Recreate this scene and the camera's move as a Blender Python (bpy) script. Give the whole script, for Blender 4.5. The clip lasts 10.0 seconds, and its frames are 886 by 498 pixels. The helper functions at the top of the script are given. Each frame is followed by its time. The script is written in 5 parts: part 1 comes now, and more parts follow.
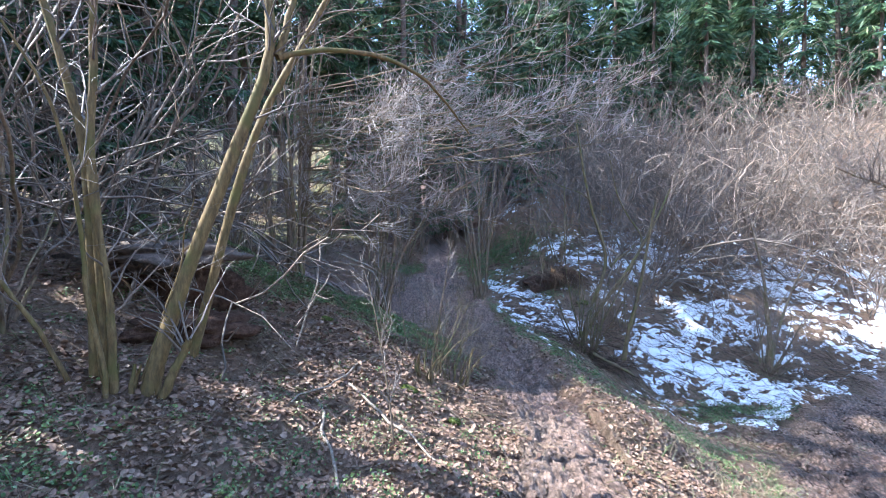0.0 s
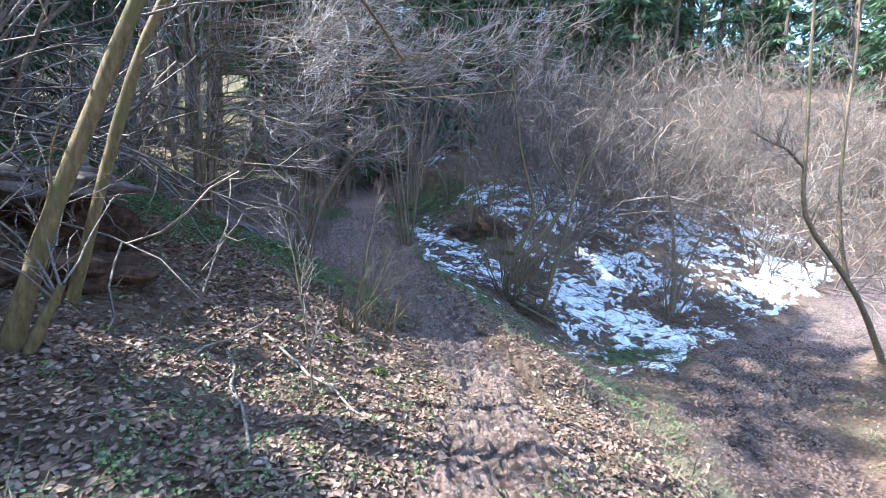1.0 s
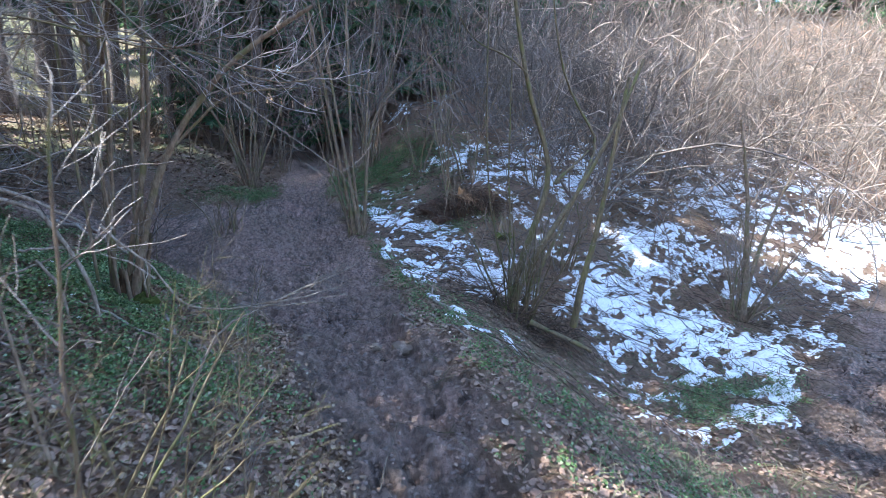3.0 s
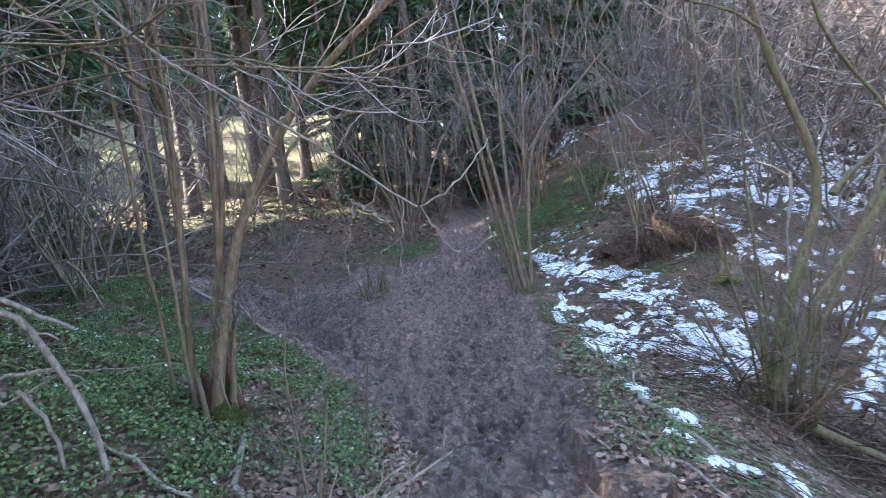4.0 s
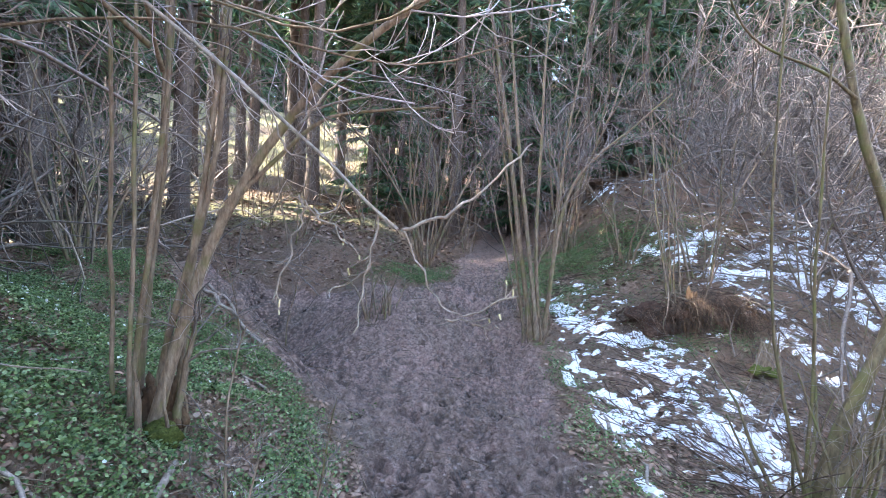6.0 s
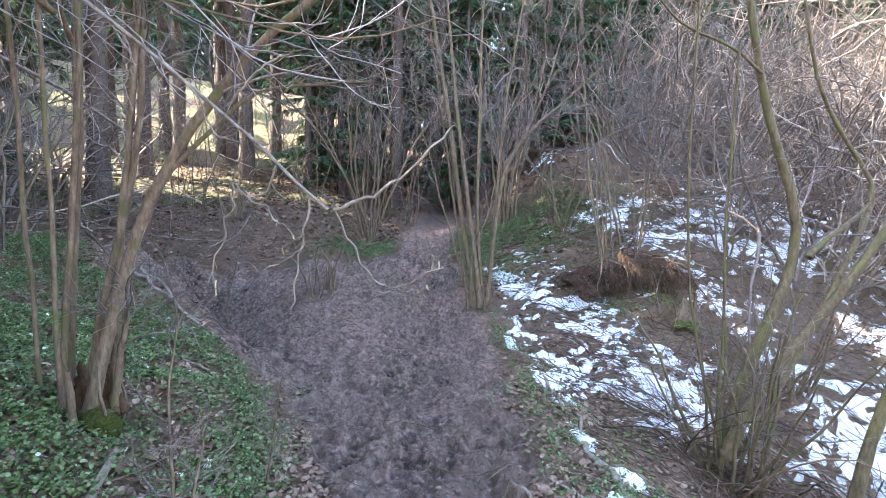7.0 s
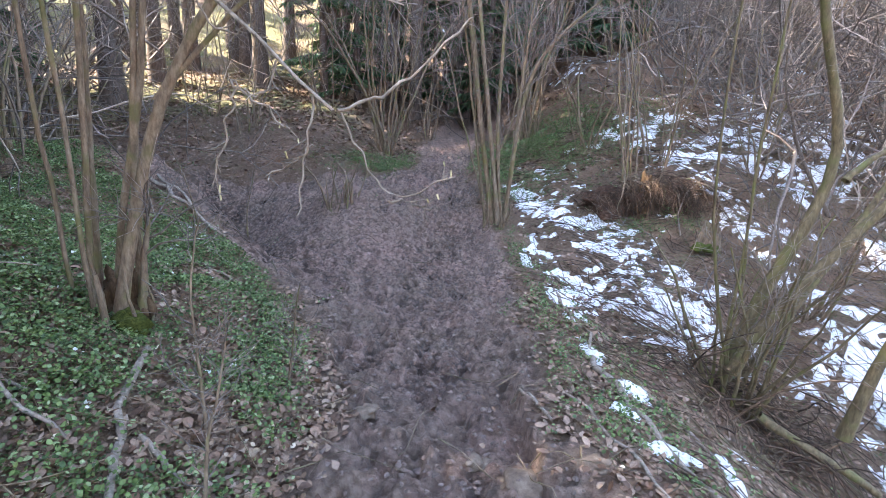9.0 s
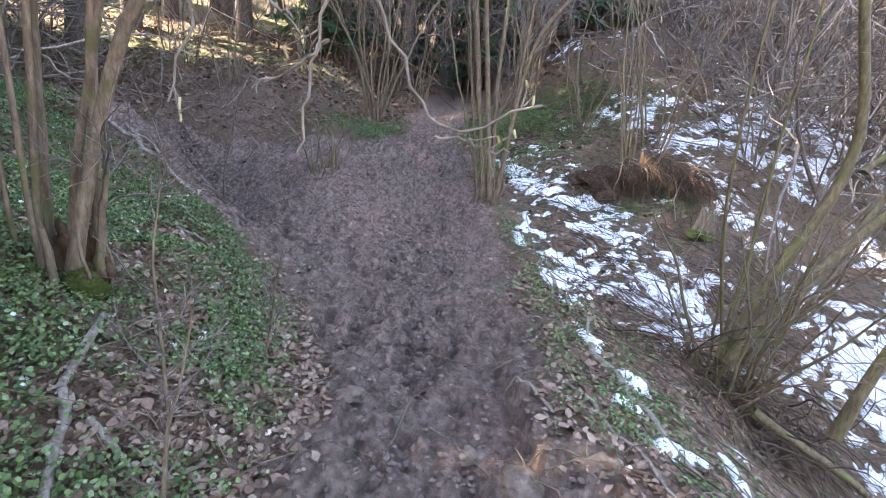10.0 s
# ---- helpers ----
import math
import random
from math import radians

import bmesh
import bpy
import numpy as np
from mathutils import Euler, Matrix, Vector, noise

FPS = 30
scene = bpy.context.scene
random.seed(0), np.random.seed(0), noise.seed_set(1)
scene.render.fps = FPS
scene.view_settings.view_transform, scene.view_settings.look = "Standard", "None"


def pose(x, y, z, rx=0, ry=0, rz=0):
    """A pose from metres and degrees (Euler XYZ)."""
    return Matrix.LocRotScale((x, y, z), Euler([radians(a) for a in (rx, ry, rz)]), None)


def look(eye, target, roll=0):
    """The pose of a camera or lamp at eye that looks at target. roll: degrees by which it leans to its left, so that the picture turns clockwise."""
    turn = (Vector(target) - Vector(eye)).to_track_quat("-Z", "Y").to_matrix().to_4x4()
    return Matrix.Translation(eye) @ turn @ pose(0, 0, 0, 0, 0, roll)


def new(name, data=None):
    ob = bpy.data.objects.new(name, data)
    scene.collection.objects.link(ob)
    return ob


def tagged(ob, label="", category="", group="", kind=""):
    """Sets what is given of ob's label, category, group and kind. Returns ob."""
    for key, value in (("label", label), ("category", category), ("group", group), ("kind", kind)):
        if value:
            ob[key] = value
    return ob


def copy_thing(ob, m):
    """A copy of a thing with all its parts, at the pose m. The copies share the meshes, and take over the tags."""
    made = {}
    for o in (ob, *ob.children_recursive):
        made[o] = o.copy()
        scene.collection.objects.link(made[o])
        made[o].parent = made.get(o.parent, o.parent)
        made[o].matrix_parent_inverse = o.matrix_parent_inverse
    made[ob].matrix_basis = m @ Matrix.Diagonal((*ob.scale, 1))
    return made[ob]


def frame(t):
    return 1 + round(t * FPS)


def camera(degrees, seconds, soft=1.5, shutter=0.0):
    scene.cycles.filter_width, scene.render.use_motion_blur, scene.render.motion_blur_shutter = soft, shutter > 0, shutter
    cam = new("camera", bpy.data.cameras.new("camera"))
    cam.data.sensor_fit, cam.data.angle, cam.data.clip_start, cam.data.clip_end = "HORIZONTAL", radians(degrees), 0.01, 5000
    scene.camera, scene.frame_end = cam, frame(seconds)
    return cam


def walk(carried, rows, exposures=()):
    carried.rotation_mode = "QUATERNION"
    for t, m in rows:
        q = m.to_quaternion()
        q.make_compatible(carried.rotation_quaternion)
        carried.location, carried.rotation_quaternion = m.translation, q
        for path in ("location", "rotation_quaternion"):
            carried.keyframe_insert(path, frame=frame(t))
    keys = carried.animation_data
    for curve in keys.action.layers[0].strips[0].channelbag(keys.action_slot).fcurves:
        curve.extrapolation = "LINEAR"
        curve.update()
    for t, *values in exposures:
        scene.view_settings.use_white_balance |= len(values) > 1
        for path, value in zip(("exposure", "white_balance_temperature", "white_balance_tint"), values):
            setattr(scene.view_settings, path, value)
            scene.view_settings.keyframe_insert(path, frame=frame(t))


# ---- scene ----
cam = camera(85.7, 10.0, soft=0.75, shutter=0.12)
PATH = [
    (0, (-1.607, -5.267, 1.791), (-1.366, -3.282, 1.732), 0.1),
    (0.5, (-1.669, -5.268, 1.736), (-1.228, -3.335, 1.472), 2.1),
    (1, (-1.595, -5.0, 1.741), (-1.049, -3.095, 1.473), 2.7),
    (1.5, (-1.4, -4.272, 1.696), (-0.747, -2.403, 1.416), 1.2),
    (2, (-1.19, -3.33, 1.601), (-0.56, -1.455, 1.305), 0.9),
    (2.2, (-1.086, -3.052, 1.558), (-0.428, -1.204, 1.169), 1.6),
    (3.3, (-0.382, -1.178, 1.563), (0.205, 0.695, 1.177), -2.2),
    (3.5, (-0.305, -0.887, 1.528), (0.107, 1.048, 1.235), -2.5),
    (4, (-0.139, -0.212, 1.461), (-0.194, 1.78, 1.297), -7.5),
    (4.5, (-0.018, 0.231, 1.465), (-0.44, 2.184, 1.395), -11.6),
    (5, (0.013, 0.314, 1.492), (-0.491, 2.248, 1.424), -5.8),
    (5.5, (-0.055, 0.285, 1.467), (-0.309, 2.267, 1.396), 0.4),
    (6, (-0.103, 0.213, 1.467), (-0.236, 2.208, 1.417), 2.7),
    (6.2, (-0.079, 0.166, 1.423), (-0.164, 2.155, 1.239), 3.3),
    (7.3, (-0.072, 0.157, 1.491), (0.076, 2.148, 1.368), 1.2),
    (7.5, (-0.063, 0.165, 1.493), (0.094, 2.157, 1.401), 2.1),
    (8, (-0.024, 0.144, 1.523), (0.016, 2.139, 1.402), 1.6),
    (8.5, (-0.018, 0.197, 1.5), (-0.023, 2.159, 1.11), 1.7),
    (9, (-0.063, 0.19, 1.461), (-0.032, 2.125, 0.958), 2.2),
    (9.5, (-0.109, 0.294, 1.426), (-0.044, 2.247, 1.002), 2.1),
    (10, (-0.152, 0.419, 1.383), (-0.03, 2.323, 0.783), 6.0),
]
# stops, kelvin and tint: the picture turns lighter and warmer as the path enters the shade
walk(cam, [(t, look(eye, at, roll)) for t, eye, at, roll in PATH], [(0.0, 2.76, 5450, 10), (2.2, 2.58, 5150, 5), (3.5, 3.14, 5800, 11), (5.0, 3.7, 6350, 13), (6.5, 3.84, 6450, 13), (8.0, 3.77, 6700, 14), (10.0, 3.73, 6950, 16)])

# ---------------------------------------------------------------- light
SUN_AZ, SUN_EL = radians(-81), radians(45)   # from +y towards +x
world = bpy.data.worlds.new("sky")
scene.world = world
world.use_nodes = True
wn, wl = world.node_tree.nodes, world.node_tree.links
sky = wn.new("ShaderNodeTexSky")
sky.sky_type, sky.sun_disc = "NISHITA", False
sky.sun_elevation, sky.sun_rotation = SUN_EL, SUN_AZ
wl.new(sky.outputs[0], wn["Background"].inputs[0])
wn["Background"].inputs[1].default_value = 0.15
sun_data = bpy.data.lights.new("sun", "SUN")
sun_data.energy, sun_data.angle, sun_data.color = 3.6, radians(0.5), (1.0, 0.93, 0.82)
sun = new("sun", sun_data)
sun_dir = Vector((math.sin(SUN_AZ) * math.cos(SUN_EL), math.cos(SUN_AZ) * math.cos(SUN_EL), math.sin(SUN_EL)))
sun.matrix_world = look(sun_dir * 60, (0, 0, 0))

# ---------------------------------------------------------------- materials


def material(name, rough=0.8, spec=0.3):
    m = bpy.data.materials.new(name)
    m.use_nodes = True
    b = m.node_tree.nodes["Principled BSDF"]
    b.inputs["Roughness"].default_value = rough
    b.inputs["Specular IOR Level"].default_value = spec
    return m, m.node_tree.nodes, m.node_tree.links, b


def ramp(nodes, stops):
    r = nodes.new("ShaderNodeValToRGB")
    el = r.color_ramp.elements
    while len(el) < len(stops):
        el.new(0.5)
    for e, (p, c) in zip(el, stops):
        e.position, e.color = p, (*c, 1)
    return r


def noise_node(nodes, links, scale, detail=6.0, rough=0.6, vec=None):
    n = nodes.new("ShaderNodeTexNoise")
    n.inputs["Scale"].default_value, n.inputs["Detail"].default_value = scale, detail
    n.inputs["Roughness"].default_value = rough
    if vec is not None:
        links.new(vec, n.inputs["Vector"])
    return n


def bump(nodes, links, b, height, strength, distance):
    k = nodes.new("ShaderNodeBump")
    k.inputs["Strength"].default_value, k.inputs["Distance"].default_value = strength, distance
    links.new(height, k.inputs["Height"])
    links.new(k.outputs[0], b.inputs["Normal"])


def mix(nodes, links, fac, a, b, mode="MIX"):
    m = nodes.new("ShaderNodeMix")
    m.data_type, m.blend_type = "RGBA", mode
    for value, socket in ((fac, 0), (a, 6), (b, 7)):
        if hasattr(value, "links"):
            links.new(value, m.inputs[socket])
        else:
            m.inputs[socket].default_value = value if socket == 0 else (*value, 1)
    return m.outputs[2]


def bark(name, low, mid, high, scale, stretch=0.25, rough=0.75, spec=0.3, moss=None, spread=1.0):
    """Bark with grain along the world's z, blotches and moss."""
    m, n, l, b = material(name, rough, spec)
    geo = n.new("ShaderNodeNewGeometry")
    mp = n.new("ShaderNodeMapping")
    mp.inputs["Scale"].default_value = (1, 1, stretch)
    l.new(geo.outputs["Position"], mp.inputs["Vector"])
    grain = noise_node(n, l, scale, 8, 0.7, mp.outputs[0])
    cr = ramp(n, [(0.3, low), (0.5, mid), (0.72, high)])
    l.new(grain.outputs[0], cr.inputs[0])
    col = cr.outputs[0]
    isl = ramp(n, [(0.0, (0.5 / spread, 0.5 / spread, 0.52 / spread)), (0.6, (0.95 / spread, 0.92 / spread, 0.9 / spread)), (1.0, (1.35 * spread, 1.3 * spread, 1.22 * spread))])
    l.new(geo.outputs["Random Per Island"], isl.inputs[0])
    col = mix(n, l, 0.8, col, isl.outputs[0], "MULTIPLY")
    if moss:
        blot = noise_node(n, l, 5.0, 5, 0.6, geo.outputs["Position"])
        mr = ramp(n, [(0.5, (0, 0, 0)), (0.66, (1, 1, 1))])
        l.new(blot.outputs[0], mr.inputs[0])
        col = mix(n, l, mr.outputs[0], col, moss)
    l.new(col, b.inputs["Base Color"])
    bump(n, l, b, grain.outputs[0], 0.6, 0.01)
    return m


M_HAZEL = bark("hazel bark", (0.06, 0.042, 0.019), (0.155, 0.108, 0.046), (0.26, 0.19, 0.086), 40, moss=(0.115, 0.1, 0.03))
M_STEM = bark("grey-brown bark", (0.075, 0.053, 0.037), (0.18, 0.132, 0.088), (0.33, 0.26, 0.185), 45, moss=(0.13, 0.12, 0.05))
M_MOSSY = bark("olive-brown mossy bark", (0.045, 0.034, 0.018), (0.125, 0.097, 0.052), (0.22, 0.175, 0.1), 40, moss=(0.11, 0.11, 0.035))
M_TWIG = bark("twig bark", (0.09, 0.067, 0.053), (0.2, 0.16, 0.135), (0.37, 0.32, 0.285), 60, 0.6, 0.5, 0.4, spread=1.25)
# lighter copy of the twig bark: sun glints put into the colour
M_SUNLIT_TWIG = bark("young bark lightened as if sunlit", (0.2, 0.165, 0.15), (0.38, 0.335, 0.31), (0.56, 0.52, 0.49), 60, 0.6, 0.35, 0.6)
M_DRYGRASS = bark("brown dead stalks", (0.04, 0.027, 0.02), (0.1, 0.068, 0.047), (0.2, 0.145, 0.105), 50, 0.5, 0.8, 0.15, spread=1.4)
M_THICKET = bark("thicket bark", (0.08, 0.06, 0.046), (0.23, 0.18, 0.14), (0.46, 0.39, 0.32), 50, 0.5, 0.55, 0.4, spread=1.7)
M_DEAD = bark("dead wood", (0.09, 0.072, 0.056), (0.23, 0.19, 0.15), (0.4, 0.35, 0.29), 50, 0.4)
M_SPRUCE = bark("spruce bark", (0.045, 0.034, 0.028), (0.12, 0.09, 0.07), (0.22, 0.165, 0.13), 25, 0.4)
M_ROT = bark("orange-brown rotten wood", (0.04, 0.025, 0.015), (0.12, 0.075, 0.042), (0.22, 0.145, 0.085), 30, 0.15, 0.9, 0.1)
M_BIRCH = bark("pale rotten wood", (0.06, 0.045, 0.035), (0.2, 0.17, 0.14), (0.36, 0.33, 0.29), 18, 0.3)


def leafy(name, stops, rough=0.6, spec=0.3, through_light=0.0):
    m, n, l, b = material(name, rough, spec)
    geo = n.new("ShaderNodeNewGeometry")
    cr = ramp(n, stops)
    l.new(geo.outputs["Random Per Island"], cr.inputs[0])
    vein = noise_node(n, l, 90, 4, 0.6, geo.outputs["Position"])
    vr = ramp(n, [(0.3, (0.7, 0.7, 0.7)), (0.7, (1.2, 1.2, 1.2))])
    l.new(vein.outputs[0], vr.inputs[0])
    col = mix(n, l, 1.0, cr.outputs[0], vr.outputs[0], "MULTIPLY")
    l.new(col, b.inputs["Base Color"])
    if through_light:
        t = n.new("ShaderNodeBsdfTranslucent")
        l.new(col, t.inputs["Color"])
        s = n.new("ShaderNodeMixShader")
        s.inputs[0].default_value = through_light
        l.new(b.outputs[0], s.inputs[1])
        l.new(t.outputs[0], s.inputs[2])
        l.new(s.outputs[0], n["Material Output"].inputs[0])
    return m


M_LEAF = leafy("dry beech and hazel leaves", [(0.0, (0.075, 0.042, 0.027)), (0.3, (0.17, 0.1, 0.065)), (0.6, (0.27, 0.17, 0.115)), (0.85, (0.29, 0.196, 0.138)), (1.0, (0.34, 0.246, 0.18))])
M_GREEN = leafy("spring greens", [(0.0, (0.05, 0.085, 0.032)), (0.4, (0.1, 0.158, 0.05)), (0.75, (0.17, 0.24, 0.075)), (1.0, (0.3, 0.36, 0.19))], 0.5, 0.35, 0.25)
M_GRASS = leafy("pale grass", [(0.0, (0.06, 0.095, 0.035)), (0.3, (0.13, 0.145, 0.065)), (0.5, (0.2, 0.155, 0.095)), (1.0, (0.33, 0.255, 0.165))], 0.7, 0.2, 0.1)
M_NEEDLE = leafy("spruce needles", [(0.0, (0.04, 0.08, 0.042)), (0.5, (0.07, 0.135, 0.066)), (0.85, (0.11, 0.18, 0.08)), (1.0, (0.2, 0.23, 0.11))], 0.55, 0.35, 0.3)
M_TANLEAF = leafy("tan fallen leaves", [(0.0, (0.075, 0.045, 0.03)), (0.4, (0.15, 0.096, 0.06)), (0.75, (0.24, 0.165, 0.105)), (0.93, (0.37, 0.28, 0.19)), (1.0, (0.58, 0.5, 0.36))])
M_PETAL = leafy("white petals", [(0.0, (0.5, 0.52, 0.46)), (1.0, (0.78, 0.79, 0.74))], 0.6, 0.3, 0.3)
M_CATKIN = leafy("catkins", [(0.0, (0.3, 0.25, 0.12)), (1.0, (0.5, 0.43, 0.25))], 0.7, 0.2)

# snow: coarse old snow with specks of litter
M_SNOW, n, l, b = material("old snow", 0.55, 0.35)
geo = n.new("ShaderNodeNewGeometry")
grit = noise_node(n, l, 38, 8, 0.75, geo.outputs["Position"])
gr = ramp(n, [(0.32, (0.24, 0.21, 0.18)), (0.41, (0.62, 0.62, 0.62)), (0.58, (0.78, 0.79, 0.8))])
l.new(grit.outputs[0], gr.inputs[0])
l.new(gr.outputs[0], b.inputs["Base Color"])
b.inputs["Subsurface Weight"].default_value = 0.0
sb = noise_node(n, l, 60, 6, 0.7, geo.outputs["Position"])
bump(n, l, b, sb.outputs[0], 0.7, 0.02)

# ground: litter-strewn soil, trodden mud where the mask says so, moss and short greens
M_GROUND, n, l, b = material("forest soil", 0.85, 0.35)
geo = n.new("ShaderNodeNewGeometry")
pos = geo.outputs["Position"]
mud_mask = n.new("ShaderNodeAttribute")
mud_mask.attribute_name = "mud"
big = noise_node(n, l, 1.3, 6, 0.6, pos)
fine = noise_node(n, l, 30, 8, 0.7, pos)
tiny = noise_node(n, l, 140, 4, 0.7, pos)
soil = ramp(n, [(0.25, (0.105, 0.068, 0.047)), (0.45, (0.21, 0.142, 0.1)), (0.6, (0.27, 0.185, 0.134)), (0.78, (0.37, 0.275, 0.205))])
l.new(fine.outputs[0], soil.inputs[0])
mud = ramp(n, [(0.32, (0.235, 0.165, 0.14)), (0.46, (0.345, 0.25, 0.21)), (0.66, (0.44, 0.34, 0.292))])
l.new(fine.outputs[0], mud.inputs[0])
tint = ramp(n, [(0.3, (0.75, 0.78, 0.7)), (0.7, (1.2, 1.1, 1.05))])
l.new(big.outputs[0], tint.inputs[0])
wet_shade_mask = n.new("ShaderNodeAttribute")
wet_shade_mask.attribute_name = "wet"
blotch = noise_node(n, l, 11, 5, 0.65, pos)
br = ramp(n, [(0.36, (0.8, 0.77, 0.76)), (0.5, (1.08, 1.06, 1.06)), (0.64, (1.3, 1.28, 1.27))])
l.new(blotch.outputs[0], br.inputs[0])
mudc = mix(n, l, 1.0, mud.outputs[0], br.outputs[0], "MULTIPLY")
warp = mix(n, l, 0.06, pos, fine.outputs["Color"], "ADD")
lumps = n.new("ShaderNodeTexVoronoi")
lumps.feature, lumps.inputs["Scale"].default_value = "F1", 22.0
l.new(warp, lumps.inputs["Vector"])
# shade between the lumps put into the colour, where the bump sinks too
pit_shade = ramp(n, [(0.25, (1.12, 1.1, 1.1)), (0.5, (1.0, 0.98, 0.98)), (0.72, (0.66, 0.64, 0.63))])
l.new(lumps.outputs["Distance"], pit_shade.inputs[0])
mudc = mix(n, l, 1.0, mudc, pit_shade.outputs[0], "MULTIPLY")
pooled = n.new("ShaderNodeMapRange")
pooled.inputs[1].default_value, pooled.inputs[2].default_value, pooled.inputs[3].default_value = 0.28, 0.55, 0.15
l.new(lumps.outputs["Distance"], pooled.inputs[0])
soak_shade = n.new("ShaderNodeMath")
soak_shade.operation = "MULTIPLY"
l.new(wet_shade_mask.outputs["Fac"], soak_shade.inputs[0])
l.new(pooled.outputs[0], soak_shade.inputs[1])
# water in the prints, together with shade put into the mud colour
mudc = mix(n, l, soak_shade.outputs[0], mudc, (0.085, 0.06, 0.05))
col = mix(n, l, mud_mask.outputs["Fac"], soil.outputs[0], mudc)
green_mask = n.new("ShaderNodeAttribute")
green_mask.attribute_name = "green"
turf = ramp(n, [(0.3, (0.06, 0.065, 0.03)), (0.5, (0.17, 0.165, 0.075)), (0.7, (0.36, 0.32, 0.18))])
l.new(fine.outputs[0], turf.inputs[0])
col = mix(n, l, green_mask.outputs["Fac"], col, turf.outputs[0])
col = mix(n, l, 1.0, col, tint.outputs[0], "MULTIPLY")
l.new(col, b.inputs["Base Color"])
wet = n.new("ShaderNodeMapRange")
wet.inputs[3].default_value, wet.inputs[4].default_value = 0.9, 0.56
l.new(mud_mask.outputs["Fac"], wet.inputs[0])
shine = n.new("ShaderNodeMath")
shine.operation, shine.inputs[1].default_value = "MULTIPLY", 0.3
l.new(soak_shade.outputs[0], shine.inputs[0])
gloss = n.new("ShaderNodeMath")
gloss.operation = "SUBTRACT"
l.new(wet.outputs[0], gloss.inputs[0])
l.new(shine.outputs[0], gloss.inputs[1])
l.new(gloss.outputs[0], b.inputs["Roughness"])
add = n.new("ShaderNodeMath")
l.new(fine.outputs[0], add.inputs[0])
l.new(tiny.outputs[0], add.inputs[1])
sink = n.new("ShaderNodeMath")
sink.operation = "MULTIPLY"
l.new(lumps.outputs["Distance"], sink.inputs[0])
l.new(mud_mask.outputs["Fac"], sink.inputs[1])
relief = n.new("ShaderNodeMath")
relief.operation = "SUBTRACT"
l.new(add.outputs[0], relief.inputs[0])
l.new(sink.outputs[0], relief.inputs[1])
bump(n, l, b, relief.outputs[0], 1.0, 0.05)

# clods of trodden mud, wet on their sides
M_CLOD, n, l, b = material("mud clods", 0.75, 0.2)
geo = n.new("ShaderNodeNewGeometry")
cn = noise_node(n, l, 45, 6, 0.7, geo.outputs["Position"])
cr = ramp(n, [(0.3, (0.115, 0.08, 0.066)), (0.5, (0.22, 0.16, 0.133)), (0.72, (0.3, 0.23, 0.195))])
l.new(cn.outputs[0], cr.inputs[0])
ci = ramp(n, [(0.0, (0.5, 0.49, 0.48)), (1.0, (0.88, 0.85, 0.84))])
l.new(geo.outputs["Random Per Island"], ci.inputs[0])
l.new(mix(n, l, 1.0, cr.outputs[0], ci.outputs[0], "MULTIPLY"), b.inputs["Base Color"])
bump(n, l, b, cn.outputs[0], 0.8, 0.01)

M_STONE, n, l, b = material("field stone", 0.8, 0.3)
geo = n.new("ShaderNodeNewGeometry")
sn = noise_node(n, l, 22, 8, 0.7, geo.outputs["Position"])
sr = ramp(n, [(0.3, (0.085, 0.06, 0.042)), (0.5, (0.17, 0.122, 0.087)), (0.7, (0.28, 0.215, 0.16))])
l.new(sn.outputs[0], sr.inputs[0])
l.new(sr.outputs[0], b.inputs["Base Color"])
bump(n, l, b, sn.outputs[0], 0.7, 0.02)

M_MOSS, n, l, b = material("moss cushion", 0.9, 0.1)
geo = n.new("ShaderNodeNewGeometry")
sn = noise_node(n, l, 70, 6, 0.7, geo.outputs["Position"])
sr = ramp(n, [(0.3, (0.03, 0.038, 0.01)), (0.55, (0.085, 0.1, 0.024)), (0.75, (0.16, 0.165, 0.045))])
l.new(sn.outputs[0], sr.inputs[0])
l.new(sr.outputs[0], b.inputs["Base Color"])
bump(n, l, b, sn.outputs[0], 1.0, 0.02)

M_REDSOIL, n, l, b = material("red earth", 0.95, 0.1)
geo = n.new("ShaderNodeNewGeometry")
sn = noise_node(n, l, 14, 8, 0.75, geo.outputs["Position"])
sr = ramp(n, [(0.3, (0.028, 0.016, 0.011)), (0.5, (0.09, 0.051, 0.034)), (0.72, (0.18, 0.11, 0.075))])
l.new(sn.outputs[0], sr.inputs[0])
l.new(sr.outputs[0], b.inputs["Base Color"])
bump(n, l, b, sn.outputs[0], 1.0, 0.06)

# ---------------------------------------------------------------- shape helpers
rng = np.random.default_rng(7)


def lattice(ix, iy, seed):
    h = (ix * 374761393 + iy * 668265263 + seed * 974711) & 0x7FFFFFFF
    h = ((h ^ (h >> 13)) * 1274126177) & 0x7FFFFFFF
    return ((h ^ (h >> 16)) & 0xFFFF) / 65535.0


def value_noise(x, y, seed=0):
    x, y = np.asarray(x, float), np.asarray(y, float)
    ix, iy = np.floor(x).astype(np.int64), np.floor(y).astype(np.int64)
    fx, fy = x - ix, y - iy
    fx, fy = fx * fx * (3 - 2 * fx), fy * fy * (3 - 2 * fy)
    a, b2 = lattice(ix, iy, seed), lattice(ix + 1, iy, seed)
    c, d = lattice(ix, iy + 1, seed), lattice(ix + 1, iy + 1, seed)
    return (a * (1 - fx) + b2 * fx) * (1 - fy) + (c * (1 - fx) + d * fx) * fy


